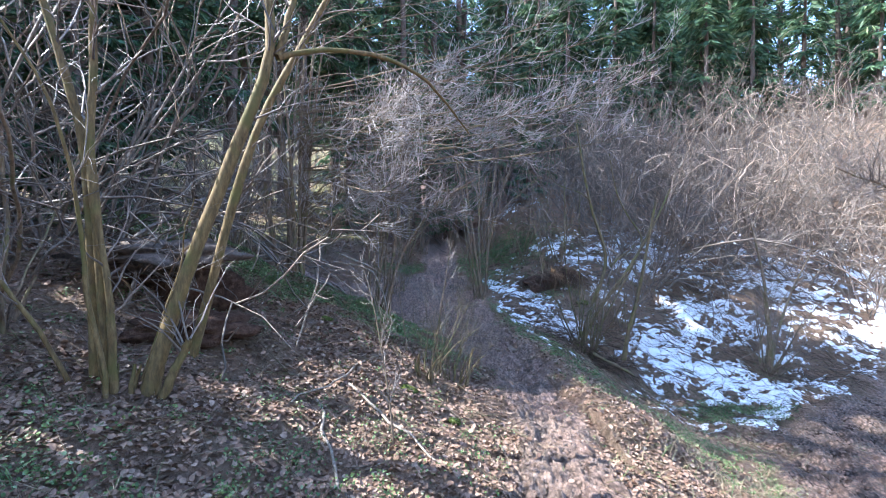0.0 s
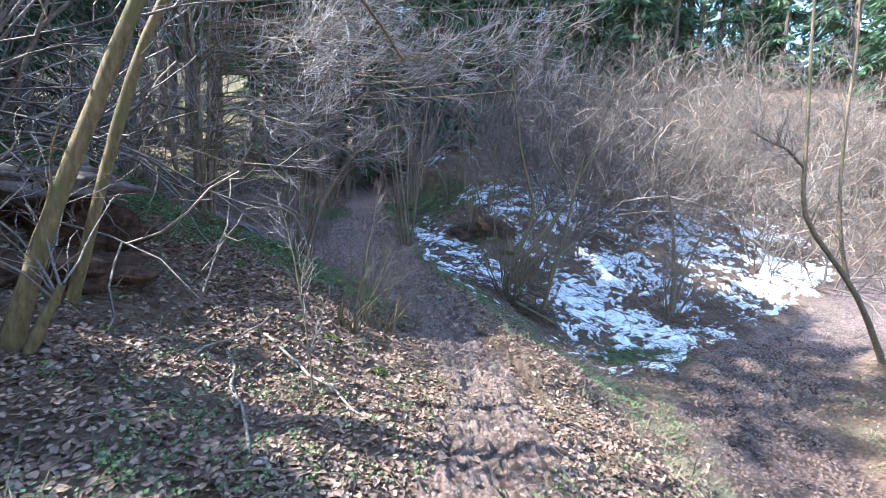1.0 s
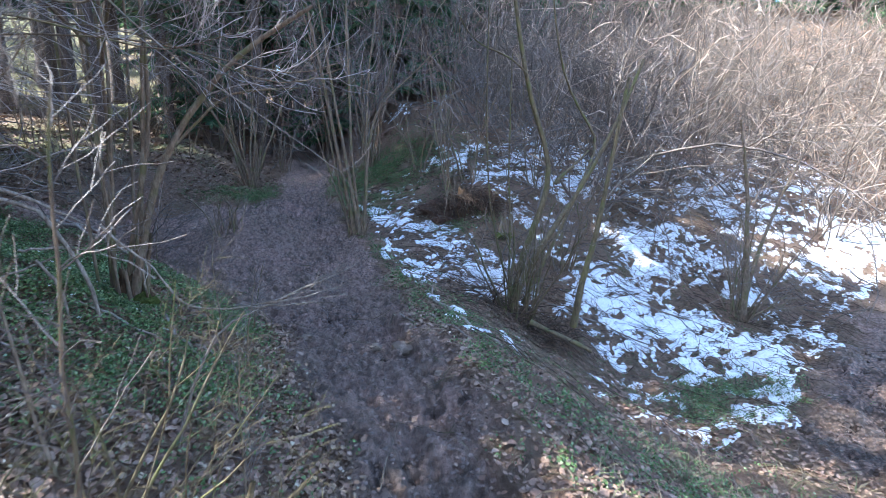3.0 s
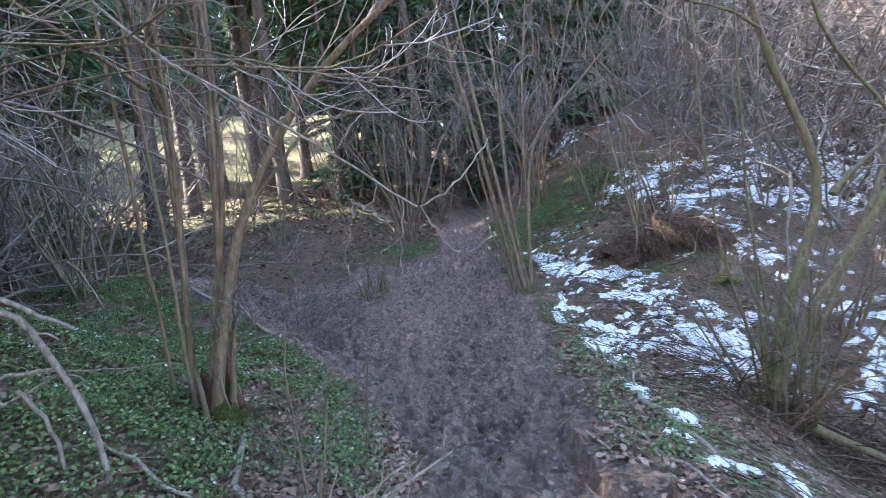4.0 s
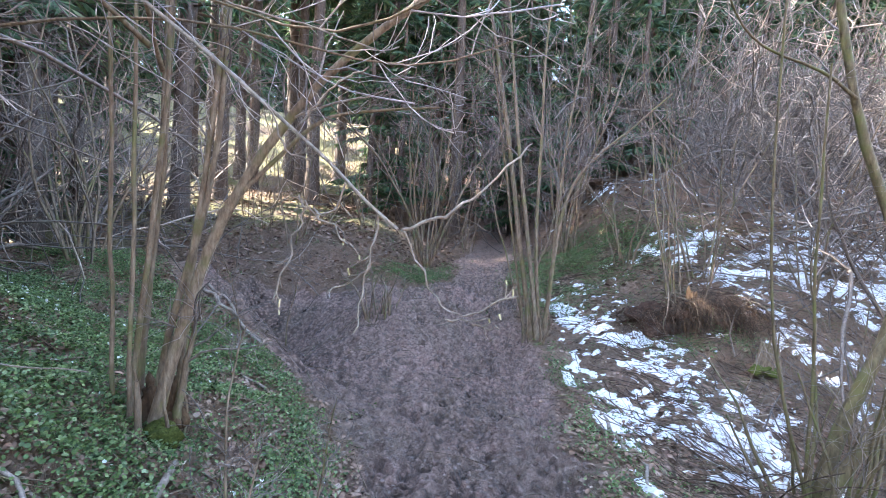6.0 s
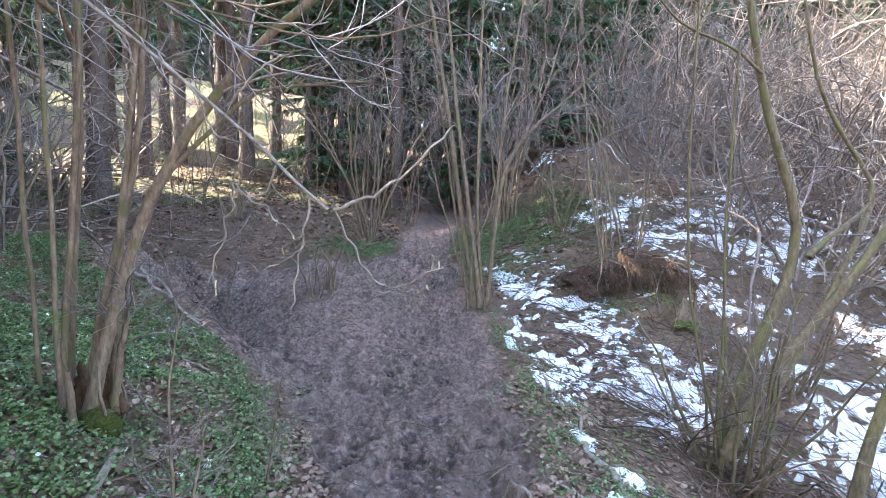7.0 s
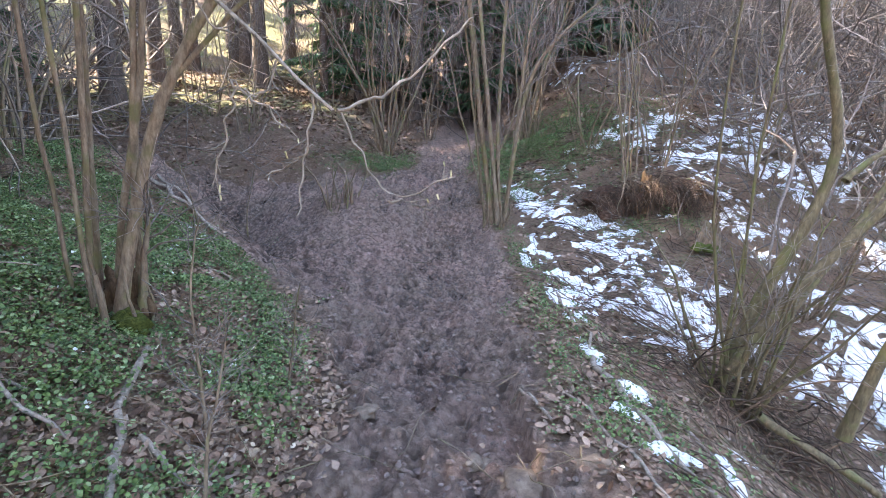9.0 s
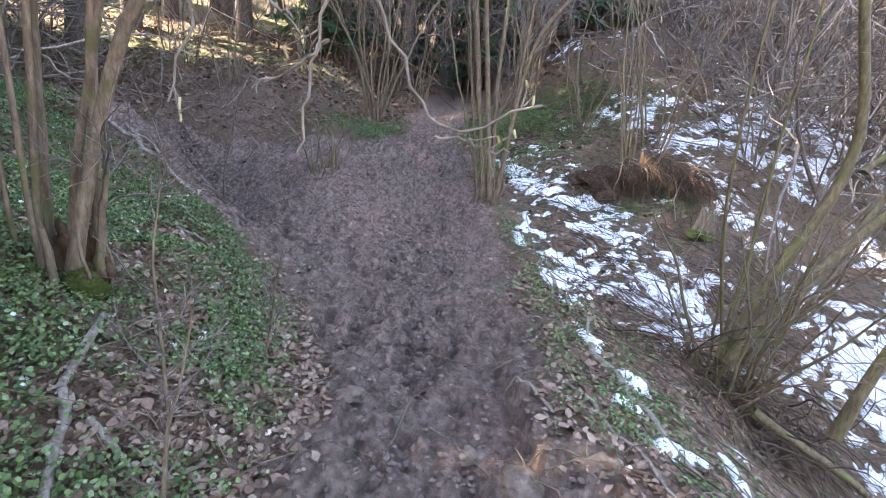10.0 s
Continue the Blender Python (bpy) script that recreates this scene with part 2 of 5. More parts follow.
def fbm(x, y, octaves=4, seed=0, gain=0.5):
    out, amp, total = 0.0, 1.0, 0.0
    for o in range(octaves):
        out = out + amp * value_noise(x * 2 ** o + 17.3 * o, y * 2 ** o - 9.1 * o, seed + o)
        total += amp
        amp *= gain
    return out / total


def soft(u, k=0.25):
    """A ramp that starts gently at u = 0."""
    return k * np.logaddexp(0.0, u / k)


def step(a, b2, v):
    t = np.clip((v - a) / (b2 - a), 0, 1)
    return t * t * (3 - 2 * t)


def path_x(y):
    return np.interp(y, (-12, -5, -2.7, -1.3, -0.6, 0.4, 1.5, 3, 4.5, 6, 8, 10.5, 16), (-2.6, -1.3, -0.55, -0.16, 0.05, 0.12, 0.02, -0.1, -0.15, 0.0, 0.05, 0.2, 0.6))


def path_half(y):
    return np.interp(y, (-8, -2, 0.5, 2.5, 4, 5.5, 7.5, 12), (0.35, 0.36, 0.42, 0.6, 0.78, 0.66, 0.48, 0.42))


def path_z(y):
    return np.interp(y, (-12, -6, -3, 0, 4, 5.3, 6.2, 8, 10, 13, 20, 40), (0.5, 0.3, 0.1, 0.0, 0.0, 0.12, 0.3, 0.68, 1.0, 1.3, 1.9, 3.0))


def track_off(x, y):
    """Distance across the lower cart track, positive on its near right side."""
    centre = np.interp(x, (0.5, 2.2, 3.2, 4.6, 7, 9.7, 14), (-9, -4.5, -2.0, 0.3, 1.5, 2.5, 4.2))
    return (centre - y) * np.interp(x, (2.2, 3.2, 4.6, 7), (0.38, 0.46, 0.72, 0.92))


def height(x, y, rough=True):
    """The lie of the land: the trodden path, a leafy bank beside it, a gully with a cart track and a snowy slope beyond."""
    x, y = np.asarray(x, float), np.asarray(y, float)
    z0, half = path_z(y), path_half(y) + 0.35 * (fbm(x * 1.3, y * 1.3, 3, 19) - 0.5)
    u = path_x(y) - x - half
    slope = np.interp(y, (-12, -1.4, 1.8, 3.2, 4.5, 5.5, 6.5, 7.5, 9, 14, 30), (0.28, 0.28, 0.5, 0.4, 0.32, 0.4, 0.24, 0.05, 0.03, 0.1, 0.3))
    lift = soft(u, 0.2)
    reach = np.interp(y, (1.8, 3.5, 5, 7, 9), (40, 3.4, 2.2, 2.6, 40))
    lift = reach * np.tanh(lift / reach)
    left = slope * np.where(lift < 4, lift, 4 + 5 * np.tanh(0.07 * (lift - 4)))
    # the muddy hollow, with a gutter that drains it towards the path
    ax, ay = x + 1.5, y - 4.6
    along, across = (-0.56 * ax + 0.83 * ay) / 2.9, 0.83 * ax + 0.56 * ay
    wall = np.where(across < 0, 0.75, 1.5) * np.interp(along, (0, 0.6, 1.2), (0.6, 1.0, 1.1))
    left = left - np.interp(along, (-0.25, 0.1, 0.55, 0.85, 1.2), (0, 0.28, 1.15, 1.2, 0)) * np.clip(1 - np.abs(across) / wall, 0, 1) ** 1.15
    left = left + 0.45 * step(7.3, 9.6, y) * step(-0.9, -2.8, x)
    v = x - path_x(y) - half
    down = z0 - 0.52 * soft(v - 0.1, 0.2)
    hill = -0.95 + 0.5 * (y - 3.4) - 0.03 * (x - 6.1)
    hill = np.where(hill < 4, hill, 4 + 4.5 * np.tanh((hill - 4) / 7))
    w = step(0.6, 3.6, x)
    hillmix = z0 * (1 - w) + hill * w
    hillmix = np.where(y > 4.0, hillmix, np.minimum(hillmix, hill + 3 * (1 - w)))
    k = 0.18
    floor_z = -1.18 + 0.4 * soft(track_off(x, y) - 1.1, 0.3)
    right = k * np.logaddexp(np.logaddexp(down / k, np.where(x > 0.4, hillmix, -9) / k), floor_z / k)
    right = np.where(right < z0 + 0.5, right, right)
    out = np.where(v > -0.3, right * step(-0.3, 0.2, v) + (z0 + left) * (1 - step(-0.3, 0.2, v)), z0 + left)
    out = out - 0.05 * np.exp(-((x - path_x(y)) / (0.7 * half)) ** 2)
    if rough:
        out = out + 0.18 * (fbm(x * 0.55, y * 0.55, 4, 3) - 0.5) + (0.05 + 0.16 * step(0.1, 0.7, np.abs(x - path_x(y)) - half)) * (fbm(x * 2.2, y * 2.2, 3, 11) - 0.5)
    return out + 7 * (1 - np.exp(-0.06 * soft(np.hypot(x, y) - 19, 2.0))) * step(2, 12, y)


def hoof_prints(x, y, cell, seed, radius):
    """Trodden dents, one to a cell: depth from 0 to 1."""
    gx_, gy_ = np.floor(x / cell).astype(np.int64), np.floor(y / cell).astype(np.int64)
    out = np.zeros_like(x)
    for i in (-1, 0, 1):
        for j in (-1, 0, 1):
            cx = (gx_ + i + 0.15 + 0.7 * lattice(gx_ + i, gy_ + j, seed)) * cell
            cy = (gy_ + j + 0.15 + 0.7 * lattice(gx_ + i, gy_ + j, seed + 5)) * cell
            d = np.hypot((x - cx) * 1.25, y - cy) / (radius * (0.6 + 0.8 * lattice(gx_ + i, gy_ + j, seed + 9)))
            out = np.maximum(out, 1 - step(0.55, 1.0, d))
    return out


def mud_left(y):
    """The ragged left edge of the trodden mud, which widens into the hollow."""
    return np.interp(y, (-12, -5, -2.7, -1.3, -0.6, 0.5, 1.7, 2.5, 3.1, 3.7, 4.3, 4.7, 5.3, 6.0, 7.4, 7.8, 8.3, 10.6, 16), (-2.95, -1.65, -0.92, -0.5, -0.3, -0.25, -0.5, -0.57, -0.73, -1.1, -1.65, -2.15, -3.3, -3.8, -3.6, -1.2, -0.45, -0.27, 0.2))


def mud_right(y):
    return np.interp(y, (-12, -5, -2.7, -1.3, -0.6, 0.3, 2.3, 3.0, 4.0, 5.4, 6.2, 8, 10.4, 16), (-2.25, -0.95, -0.15, 0.14, 0.4, 0.45, 0.52, 0.6, 0.68, 0.6, 0.5, 0.5, 0.65, 1.0))


def mud_amount(x, y):
    """1 on the trodden path, the hollow beside it and the cart track; 0 off them, with a ragged edge."""
    edge = 0.5 * (fbm(x * 1.8, y * 1.8, 4, 21, 0.65) - 0.5) + 0.16 * (fbm(x * 7, y * 7, 2, 23) - 0.5)
    on = 1 - step(-0.08, 0.14, np.maximum(mud_left(y) - x, x - mud_right(y)) + edge)
    off = track_off(x, y)
    track = (1 - step(0.75, 1.15, np.abs(off) + 1.6 * edge)) * step(0.8, 1.6, x)
    return np.clip(np.maximum(on, track), 0, 1)


def mesh_of(name, verts, faces, mat, smooth=True):
    """A mesh from arrays: verts (n, 3); faces (m, 3) or (m, 4)."""
    verts, faces = np.asarray(verts, np.float32), np.asarray(faces, np.int32)
    me = bpy.data.meshes.new(name)
    me.vertices.add(len(verts))
    me.vertices.foreach_set("co", verts.ravel())
    k = faces.shape[1]
    me.loops.add(faces.size)
    me.loops.foreach_set("vertex_index", faces.ravel())
    me.polygons.add(len(faces))
    me.polygons.foreach_set("loop_start", np.arange(0, faces.size, k, dtype=np.int32))
    if smooth:
        me.polygons.foreach_set("use_smooth", np.ones(len(faces), bool))
    me.materials.append(mat)
    me.update(calc_edges=True)
    return me


def part(name, me, parent, label="", kind=""):
    ob = new(name, me)
    ob.parent = parent
    return tagged(ob, label, kind=kind)


def thing(name, at=(0, 0, 0), label="", category="", group="", kind=""):
    ob = new(name)
    ob.location = at
    return tagged(ob, label, category, group, kind)


class Tubes:
    """Collects tapered round branches and makes one mesh of them."""

    def __init__(self):
        self.v, self.f, self.n = [], [], 0

    def add(self, pts, rad, sides=5):
        pts, rad = np.asarray(pts, float), np.asarray(rad, float)
        if pts.ndim == 2:
            pts, rad = pts[None], rad[None]
        m, k, _ = pts.shape
        tan = np.gradient(pts, axis=1)
        tan /= np.linalg.norm(tan, axis=2, keepdims=True) + 1e-9
        ref = np.where(np.abs(tan[:, :1, 2:3]) > 0.75, np.array([1.0, 0.13, 0.0]), np.array([0.0, 0.1, 1.0]))
        a = np.cross(tan, np.broadcast_to(ref, tan.shape))
        a /= np.linalg.norm(a, axis=2, keepdims=True) + 1e-9
        b3 = np.cross(tan, a)
        ang = np.arange(sides) * 2 * np.pi / sides
        ring = pts[:, :, None] + rad[:, :, None, None] * (a[:, :, None] * np.cos(ang)[:, None] + b3[:, :, None] * np.sin(ang)[:, None])
        self.v.append(ring.reshape(-1, 3))
        i = np.arange(m * k * sides).reshape(m, k, sides)
        j = np.roll(i, -1, axis=2)
        q = np.stack([i[:, :-1], j[:, :-1], j[:, 1:], i[:, 1:]], -1).reshape(-1, 4)
        self.f.append(q + self.n)
        self.n += m * k * sides
        return self

    def mesh(self, name, mat):
        return mesh_of(name, np.concatenate(self.v), np.concatenate(self.f), mat)


def unit(v):
    return v / (np.linalg.norm(v, axis=-1, keepdims=True) + 1e-9)


def grow(start, way, length, r0, k, wobble, lift, taper=0.25):
    """Crooked shoots, many at once: (m, k, 3) points and (m, k) radii."""
    m = len(start)
    pts, d = np.zeros((m, k, 3)), unit(np.asarray(way, float))
    pts[:, 0] = start
    seg = (np.asarray(length) / (k - 1))[:, None]
    for i in range(1, k):
        d = unit(d + rng.normal(0, wobble, (m, 3)) + np.array([0, 0, lift]) / (k - 1))
        pts[:, i] = pts[:, i - 1] + d * seg
    rad = np.asarray(r0)[:, None] * np.linspace(1, taper, k)[None]
    return pts, rad


def sprout(pts, rad, count, lo, hi, spread, length, thin, k, wobble, lift, taper=0.3):
    """Side shoots on grown shoots."""
    m, kk, _ = pts.shape
    pick = rng.integers(0, m, count)
    t = rng.uniform(lo, hi, count) * (kk - 1)
    i = np.minimum(t.astype(int), kk - 2)
    fr = (t - i)[:, None]
    start = pts[pick, i] * (1 - fr) + pts[pick, i + 1] * fr
    tan = unit(pts[pick, i + 1] - pts[pick, i])
    side = unit(np.cross(tan, rng.normal(0, 1, (count, 3))))
    way = tan * np.cos(spread) + side * np.sin(spread)
    r = rad[pick, i] * thin
    ln = rng.uniform(0.5, 1.2, count) * length * (1.15 - 0.6 * t / (kk - 1))
    return grow(start, way, ln, np.maximum(r, 0.0011), k, wobble, lift, taper)


def polyline(pts, k):
    """Resample a crooked line to k points with a smooth curve."""
    pts = np.asarray(pts, float)
    t = np.linspace(0, len(pts) - 1, k)
    out = np.stack([np.interp(t, np.arange(len(pts)), pts[:, i]) for i in range(3)], 1)
    for _ in range(2):
        out[1:-1] = 0.25 * out[:-2] + 0.5 * out[1:-1] + 0.25 * out[2:]
    return out


def lump(name, at, size, mat, seed, squash=(1, 1, 0.6), level=3, rough=0.25):
    """A knobbly rounded mass sitting in the ground."""
    bm = bmesh.new()
    bmesh.ops.create_icosphere(bm, subdivisions=level, radius=1)
    for v in bm.verts:
        d = v.co.normalized()
        k = 1 + rough * noise.noise(d * 1.7 + Vector((seed, 0, 0))) + 0.5 * rough * noise.noise(d * 4.5 + Vector((0, seed, 0))) + 0.25 * rough * noise.noise(d * 11 + Vector((0, 0, seed)))
        v.co = Vector((d.x * squash[0], d.y * squash[1], d.z * squash[2])) * size * k
    me = bpy.data.meshes.new(name)
    bm.to_mesh(me)
    bm.free()
    me.polygons.foreach_set("use_smooth", np.ones(len(me.polygons), bool))
    me.materials.append(mat)
    return me

# ---------------------------------------------------------------- ground


def spaced(lo, hi, fine, reach):
    mid = np.arange(lo, hi + fine / 2, fine)
    out, s, p = [], fine, hi
    while p < reach:
        s *= 1.13
        p += s
        out.append(p)
    out = np.array(out)
    return np.concatenate([(lo - (out - hi))[::-1], mid, out])


def finer(axis, lo, hi):
    """Halve the spacing of a grid axis between two places."""
    mids = (axis[:-1] + axis[1:]) / 2
    return np.sort(np.concatenate([axis, mids[(mids > lo) & (mids < hi)]]))


gx = finer(finer(spaced(-4.6, 8.6, 0.05, 420), -1.7, 1.6), -0.75, 0.75)
gy = finer(finer(spaced(-4.6, 9.0, 0.05, 420), 0.3, 6.5), 1.6, 3.6)
X, Y = np.meshgrid(gx, gy)
Z = height(X, Y)
MUD = mud_amount(X, Y)
near = np.exp(-np.maximum(np.hypot(X - 1.5, Y - 1.5) - 8, 0) / 3)
prints = 0.6 * hoof_prints(X, Y, 0.2, 31, 0.085) + 0.55 * hoof_prints(X + 7.1, Y - 3.3, 0.13, 37, 0.05)
lumps = fbm(X * 6.5, Y * 5.5, 3, 41, 0.6) - 0.5
Z = Z + near * MUD * (0.1 * lumps - 0.045 * prints + 0.05 * (value_noise(X * 17, Y * 15, 45) - 0.5) + 0.024 * step(0.4, 0.6, value_noise(X * 21 + 3 * lumps, Y * 18, 46)) + 0.016 * step(0.42, 0.58, value_noise(X * 39, Y * 35, 48)))
# wet prints, and shade painted in along the cart track and hollow's gutter
WET_SHADE = near * MUD * np.clip(0.68 * step(0.35, 0.62, prints) * step(0.4, 0.6, fbm(X * 1.7, Y * 1.7, 2, 47)) + 0.5 * step(-0.1, -0.2, lumps) + 0.75 * step(1.0, 1.8, X) * step(3.0, 1.5, Y) + 0.85 * np.exp(-(((0.83 * (X + 1.5) + 0.56 * (Y - 4.6) + 0.12) / 0.42) ** 2)) * step(4.3, 5.2, Y) * step(7.6, 6.9, Y) + 0.25 * np.exp(-((X - path_x(Y) - 0.08) / 0.32) ** 2) * step(0.42, 0.6, fbm(X * 4, Y * 2.2, 3, 49)), 0, 1)
Z = Z + near * (1 - MUD) * 0.04 * (fbm(X * 9, Y * 9, 2, 51) - 0.5)
ny, nx = X.shape
idx = np.arange(nx * ny).reshape(ny, nx)
quads = np.stack([idx[:-1, :-1], idx[:-1, 1:], idx[1:, 1:], idx[1:, :-1]], -1).reshape(-1, 4)
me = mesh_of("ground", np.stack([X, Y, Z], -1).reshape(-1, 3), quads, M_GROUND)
attr = me.attributes.new("mud", "FLOAT", "POINT")
# wetness, with the painted shade of track and hollow mixed in
attr.data.foreach_set("value", MUD.astype(np.float32).ravel())
attr = me.attributes.new("wet", "FLOAT", "POINT")
attr.data.foreach_set("value", WET_SHADE.astype(np.float32).ravel())
azim = np.arctan2(X, Y)
GREEN = np.clip(step(9.5, 11.5, np.hypot(X, Y)) * step(-0.9, -0.75, azim) * step(-0.1, -0.25, azim) * step(0.28, 0.5, fbm(X * 0.9, Y * 0.9, 3, 33)), 0, 1)
attr = me.attributes.new("green", "FLOAT", "POINT")
attr.data.foreach_set("value", GREEN.astype(np.float32).ravel())
ground = tagged(new("ground", me), "brown forest floor with a trodden muddy path and a cart track in the gully", "ground", kind="structure")


def ground_z(x, y):
    """Height of the built ground sheet."""
    x, y = np.atleast_1d(np.asarray(x, float)), np.atleast_1d(np.asarray(y, float))
    i = np.clip(np.searchsorted(gx, x) - 1, 0, nx - 2)
    j = np.clip(np.searchsorted(gy, y) - 1, 0, ny - 2)
    fx, fy = (x - gx[i]) / (gx[i + 1] - gx[i]), (y - gy[j]) / (gy[j + 1] - gy[j])
    return (Z[j, i] * (1 - fx) + Z[j, i + 1] * fx) * (1 - fy) + (Z[j + 1, i] * (1 - fx) + Z[j + 1, i + 1] * fx) * fy


def gz(x, y):
    return float(ground_z(x, y)[0])


# snow lies in thawing patches on the shaded slope
sx, sy = np.arange(0.8, 14, 0.035), np.arange(1.3, 11.5, 0.035)
SX, SY = np.meshgrid(sx, sy)
# streaks of snow run along the slope between tufts and litter
wx, wy = SX + 0.25 * fbm(SX * 2, SY * 2, 2, 63), SY + 0.25 * fbm(SX * 2, SY * 2, 2, 65)
patch = 0.4 * fbm(wx * 0.9, wy * 1.3, 3, 61) + 0.6 * fbm(wx * 3.6 + wy * 2.2, wy * 8.0 - wx * 1.8, 4, 71, 0.7)
patch = patch + 0.16 * (value_noise(SX * 15 + SY * 6, SY * 21 - SX * 6, 75) - 0.5) + 0.1 * (value_noise(SX * 27, SY * 29, 76) - 0.5)
side = SX - path_x(SY) - path_half(SY)
cover = 0.53 - 0.02 * step(1.5, 3.4, side) - 0.2 * step(7.6, 10.5, SY) + 0.1 * np.exp(-(((SX - 5.2) / 2.8) ** 2 + ((SY - 2.6) / 1.0) ** 2))
cover = cover - 0.4 * (1 - step(0.1, 0.45, side)) - 0.13 * np.exp(-((side - 0.6) / 0.6) ** 2) * step(6.5, 4.0, SY)
cover = cover - 0.5 * (1 - step(0.7, 1.15, -track_off(SX, SY) + 0.5 * (fbm(SX * 1.5, SY * 1.5, 3, 67) - 0.5)))
for cx, cy, r in ((2.75, 6.45, 0.65), (2.35, 3.2, 0.6), (6.1, 3.4, 0.4), (3.1, 5.5, 0.3), (1.7, 8.9, 1.0), (4.5, 5.0, 0.5), (1.9, 2.4, 0.6)):
    cover = cover - 0.3 * np.exp(-(np.hypot(SX - cx, SY - cy) / r) ** 2)
cover = cover - 0.05 * step(10.5, 14, SX)
cover = cover - 0.06 * np.exp(-(((SX - 3.0) / 1.6) ** 2 + ((SY - 2.4) / 1.0) ** 2)) - 0.012 + 0.05 * np.exp(-(((SX - 2.2) / 1.3) ** 2 + ((SY - 5.4) / 0.8) ** 2))
cover = cover - 0.08 * np.exp(-(((SX - 3.6) / 1.0) ** 2 + ((SY - 2.6) / 0.8) ** 2))
for cx, cy, rx, ry in ((1.0, 3.08, 0.07, 0.16), (1.12, 2.7, 0.1, 0.09), (1.13, 2.15, 0.12, 0.07), (1.42, 2.1, 0.07, 0.2), (1.0, 4.1, 0.12, 0.1), (0.85, 4.9, 0.08, 0.2), (1.75, 2.5, 0.16, 0.09), (2.0, 3.72, 0.12, 0.1)):
    cover = cover + 0.45 * np.exp(-((SX - cx) / rx) ** 2 - ((SY - cy) / ry) ** 2)
thick = np.clip(0.3 * (patch - (1 - cover)), -0.06, 0.035)
SZ = ground_z(SX.ravel(), SY.ravel()).reshape(SX.shape) + thick
sy_n, sx_n = SX.shape
idx = np.arange(sx_n * sy_n).reshape(sy_n, sx_n)
quads = np.stack([idx[:-1, :-1], idx[:-1, 1:], idx[1:, 1:], idx[1:, :-1]], -1).reshape(-1, 4)
keep = (thick.ravel()[quads] > -0.035).any(1)
quads = quads[keep]
used, inv = np.unique(quads, return_inverse=True)
me = mesh_of("snow", np.stack([SX, SY, SZ], -1).reshape(-1, 3)[used], inv.reshape(-1, 4), M_SNOW)
tagged(new("snow", me), "thawing patches of coarse old snow on the shaded slope", "snow", kind="stuff")

# ---------------------------------------------------------------- hazels and shrubs


def shoots_on(tubes, pts, rad, branches, twigs, length, lift=0.1, lo=0.3, twig_len=0.4, droop=-0.1, sides=4, k=5, angle=0.75, least=0.0):
    """Side branches and twigs for a bundle of stems."""
    b_pts, b_rad = sprout(pts, np.minimum(rad, 0.019), branches, lo, 0.98, angle, length, 0.42, 7, 0.13, lift)
    tubes.add(b_pts, np.maximum(b_rad, least), sides)
    t_pts, t_rad = sprout(b_pts, b_rad, twigs, 0.15, 1.0, angle, twig_len, 0.5, k, 0.16, droop, 0.5)
    tubes.add(t_pts, np.maximum(t_rad, least * 0.75), 3)
    return t_pts, t_rad


def stem_part(owner, base, line, r0, r1, mat, name="stem", sides=8, k=14, label=""):
    pts = polyline(line, k)
    pts = pts + np.cumsum(rng.normal(0, 0.004, pts.shape), 0)
    rad = np.linspace(r0, r1, k) * rng.uniform(0.93, 1.08, k)
    rad[0] *= 1.25
    me = Tubes().add(pts - np.asarray(base), rad, sides).mesh(name, mat)
    part(name, me, owner, label)
    return pts, rad


def hazel(base, lines, label, mat, shoots=10, shoot_h=3.0, spread=0.35, branches=70, twigs=420, length=0.9, twig_len=0.4, lift=0.15, droop=-0.1, rough_base=True, lo=0.3, group="hazels along the path", name="hazel", shoot_r=0.014, angle=0.75, twig_mat=M_TWIG, least=0.0):
    """A coppiced hazel: measured main stems, thinner shoots round the stool, and its twigs."""
    base = np.array((base[0], base[1], gz(base[0], base[1]) - 0.04))
    ob = thing(name, base, label, "hazel bush", group)
    all_p, all_r = [], []
    for line, r0, r1 in lines:
        p, r = stem_part(ob, base, line, r0, r1, mat)
        all_p.append(p), all_r.append(r)
    for i in range(shoots):
        a = rng.uniform(0, 2 * np.pi)
        s = base + np.array([math.cos(a), math.sin(a), 0]) * rng.uniform(0.03, 0.2)
        s[2] = gz(s[0], s[1]) - 0.05
        lean = rng.uniform(0.02, spread)
        h = shoot_h * rng.uniform(0.55, 1.1)
        p, r = grow(s[None], np.array([[math.cos(a) * lean, math.sin(a) * lean, 1.0]]), np.array([h]), np.array([shoot_r * rng.uniform(0.6, 1.4)]), 14, 0.09, 0.12, 0.3)
        me = Tubes().add(p - base, r, 6).mesh("stem", mat)
        part("stem", me, ob)
        all_p.append(p[0]), all_r.append(r[0])
    tw = Tubes()
    pts, rad = np.stack(all_p) - base, np.stack(all_r)
    t_pts, t_rad = shoots_on(tw, pts, rad, branches, twigs, length, lift, lo, twig_len, droop, angle=angle, least=least)
    part("twig_mass", tw.mesh("twig_mass", twig_mat), ob, "fine bare grey twigs", "stuff")
    if rough_base:
        for i in range(7):
            a = rng.uniform(0, 2 * np.pi)
            s = np.array([math.cos(a), math.sin(a), 0]) * rng.uniform(0.04, 0.17)
            p, r = grow(s[None], np.array([[math.cos(a) * 0.3, math.sin(a) * 0.3, 1]]), np.array([rng.uniform(0.14, 0.42)]), np.array([rng.uniform(0.008, 0.022)]), 6, 0.12, 0.1, 0.5)
            part("stub", Tubes().add(p, r, 6).mesh("stub", mat), ob, "short broken stub")
    return ob


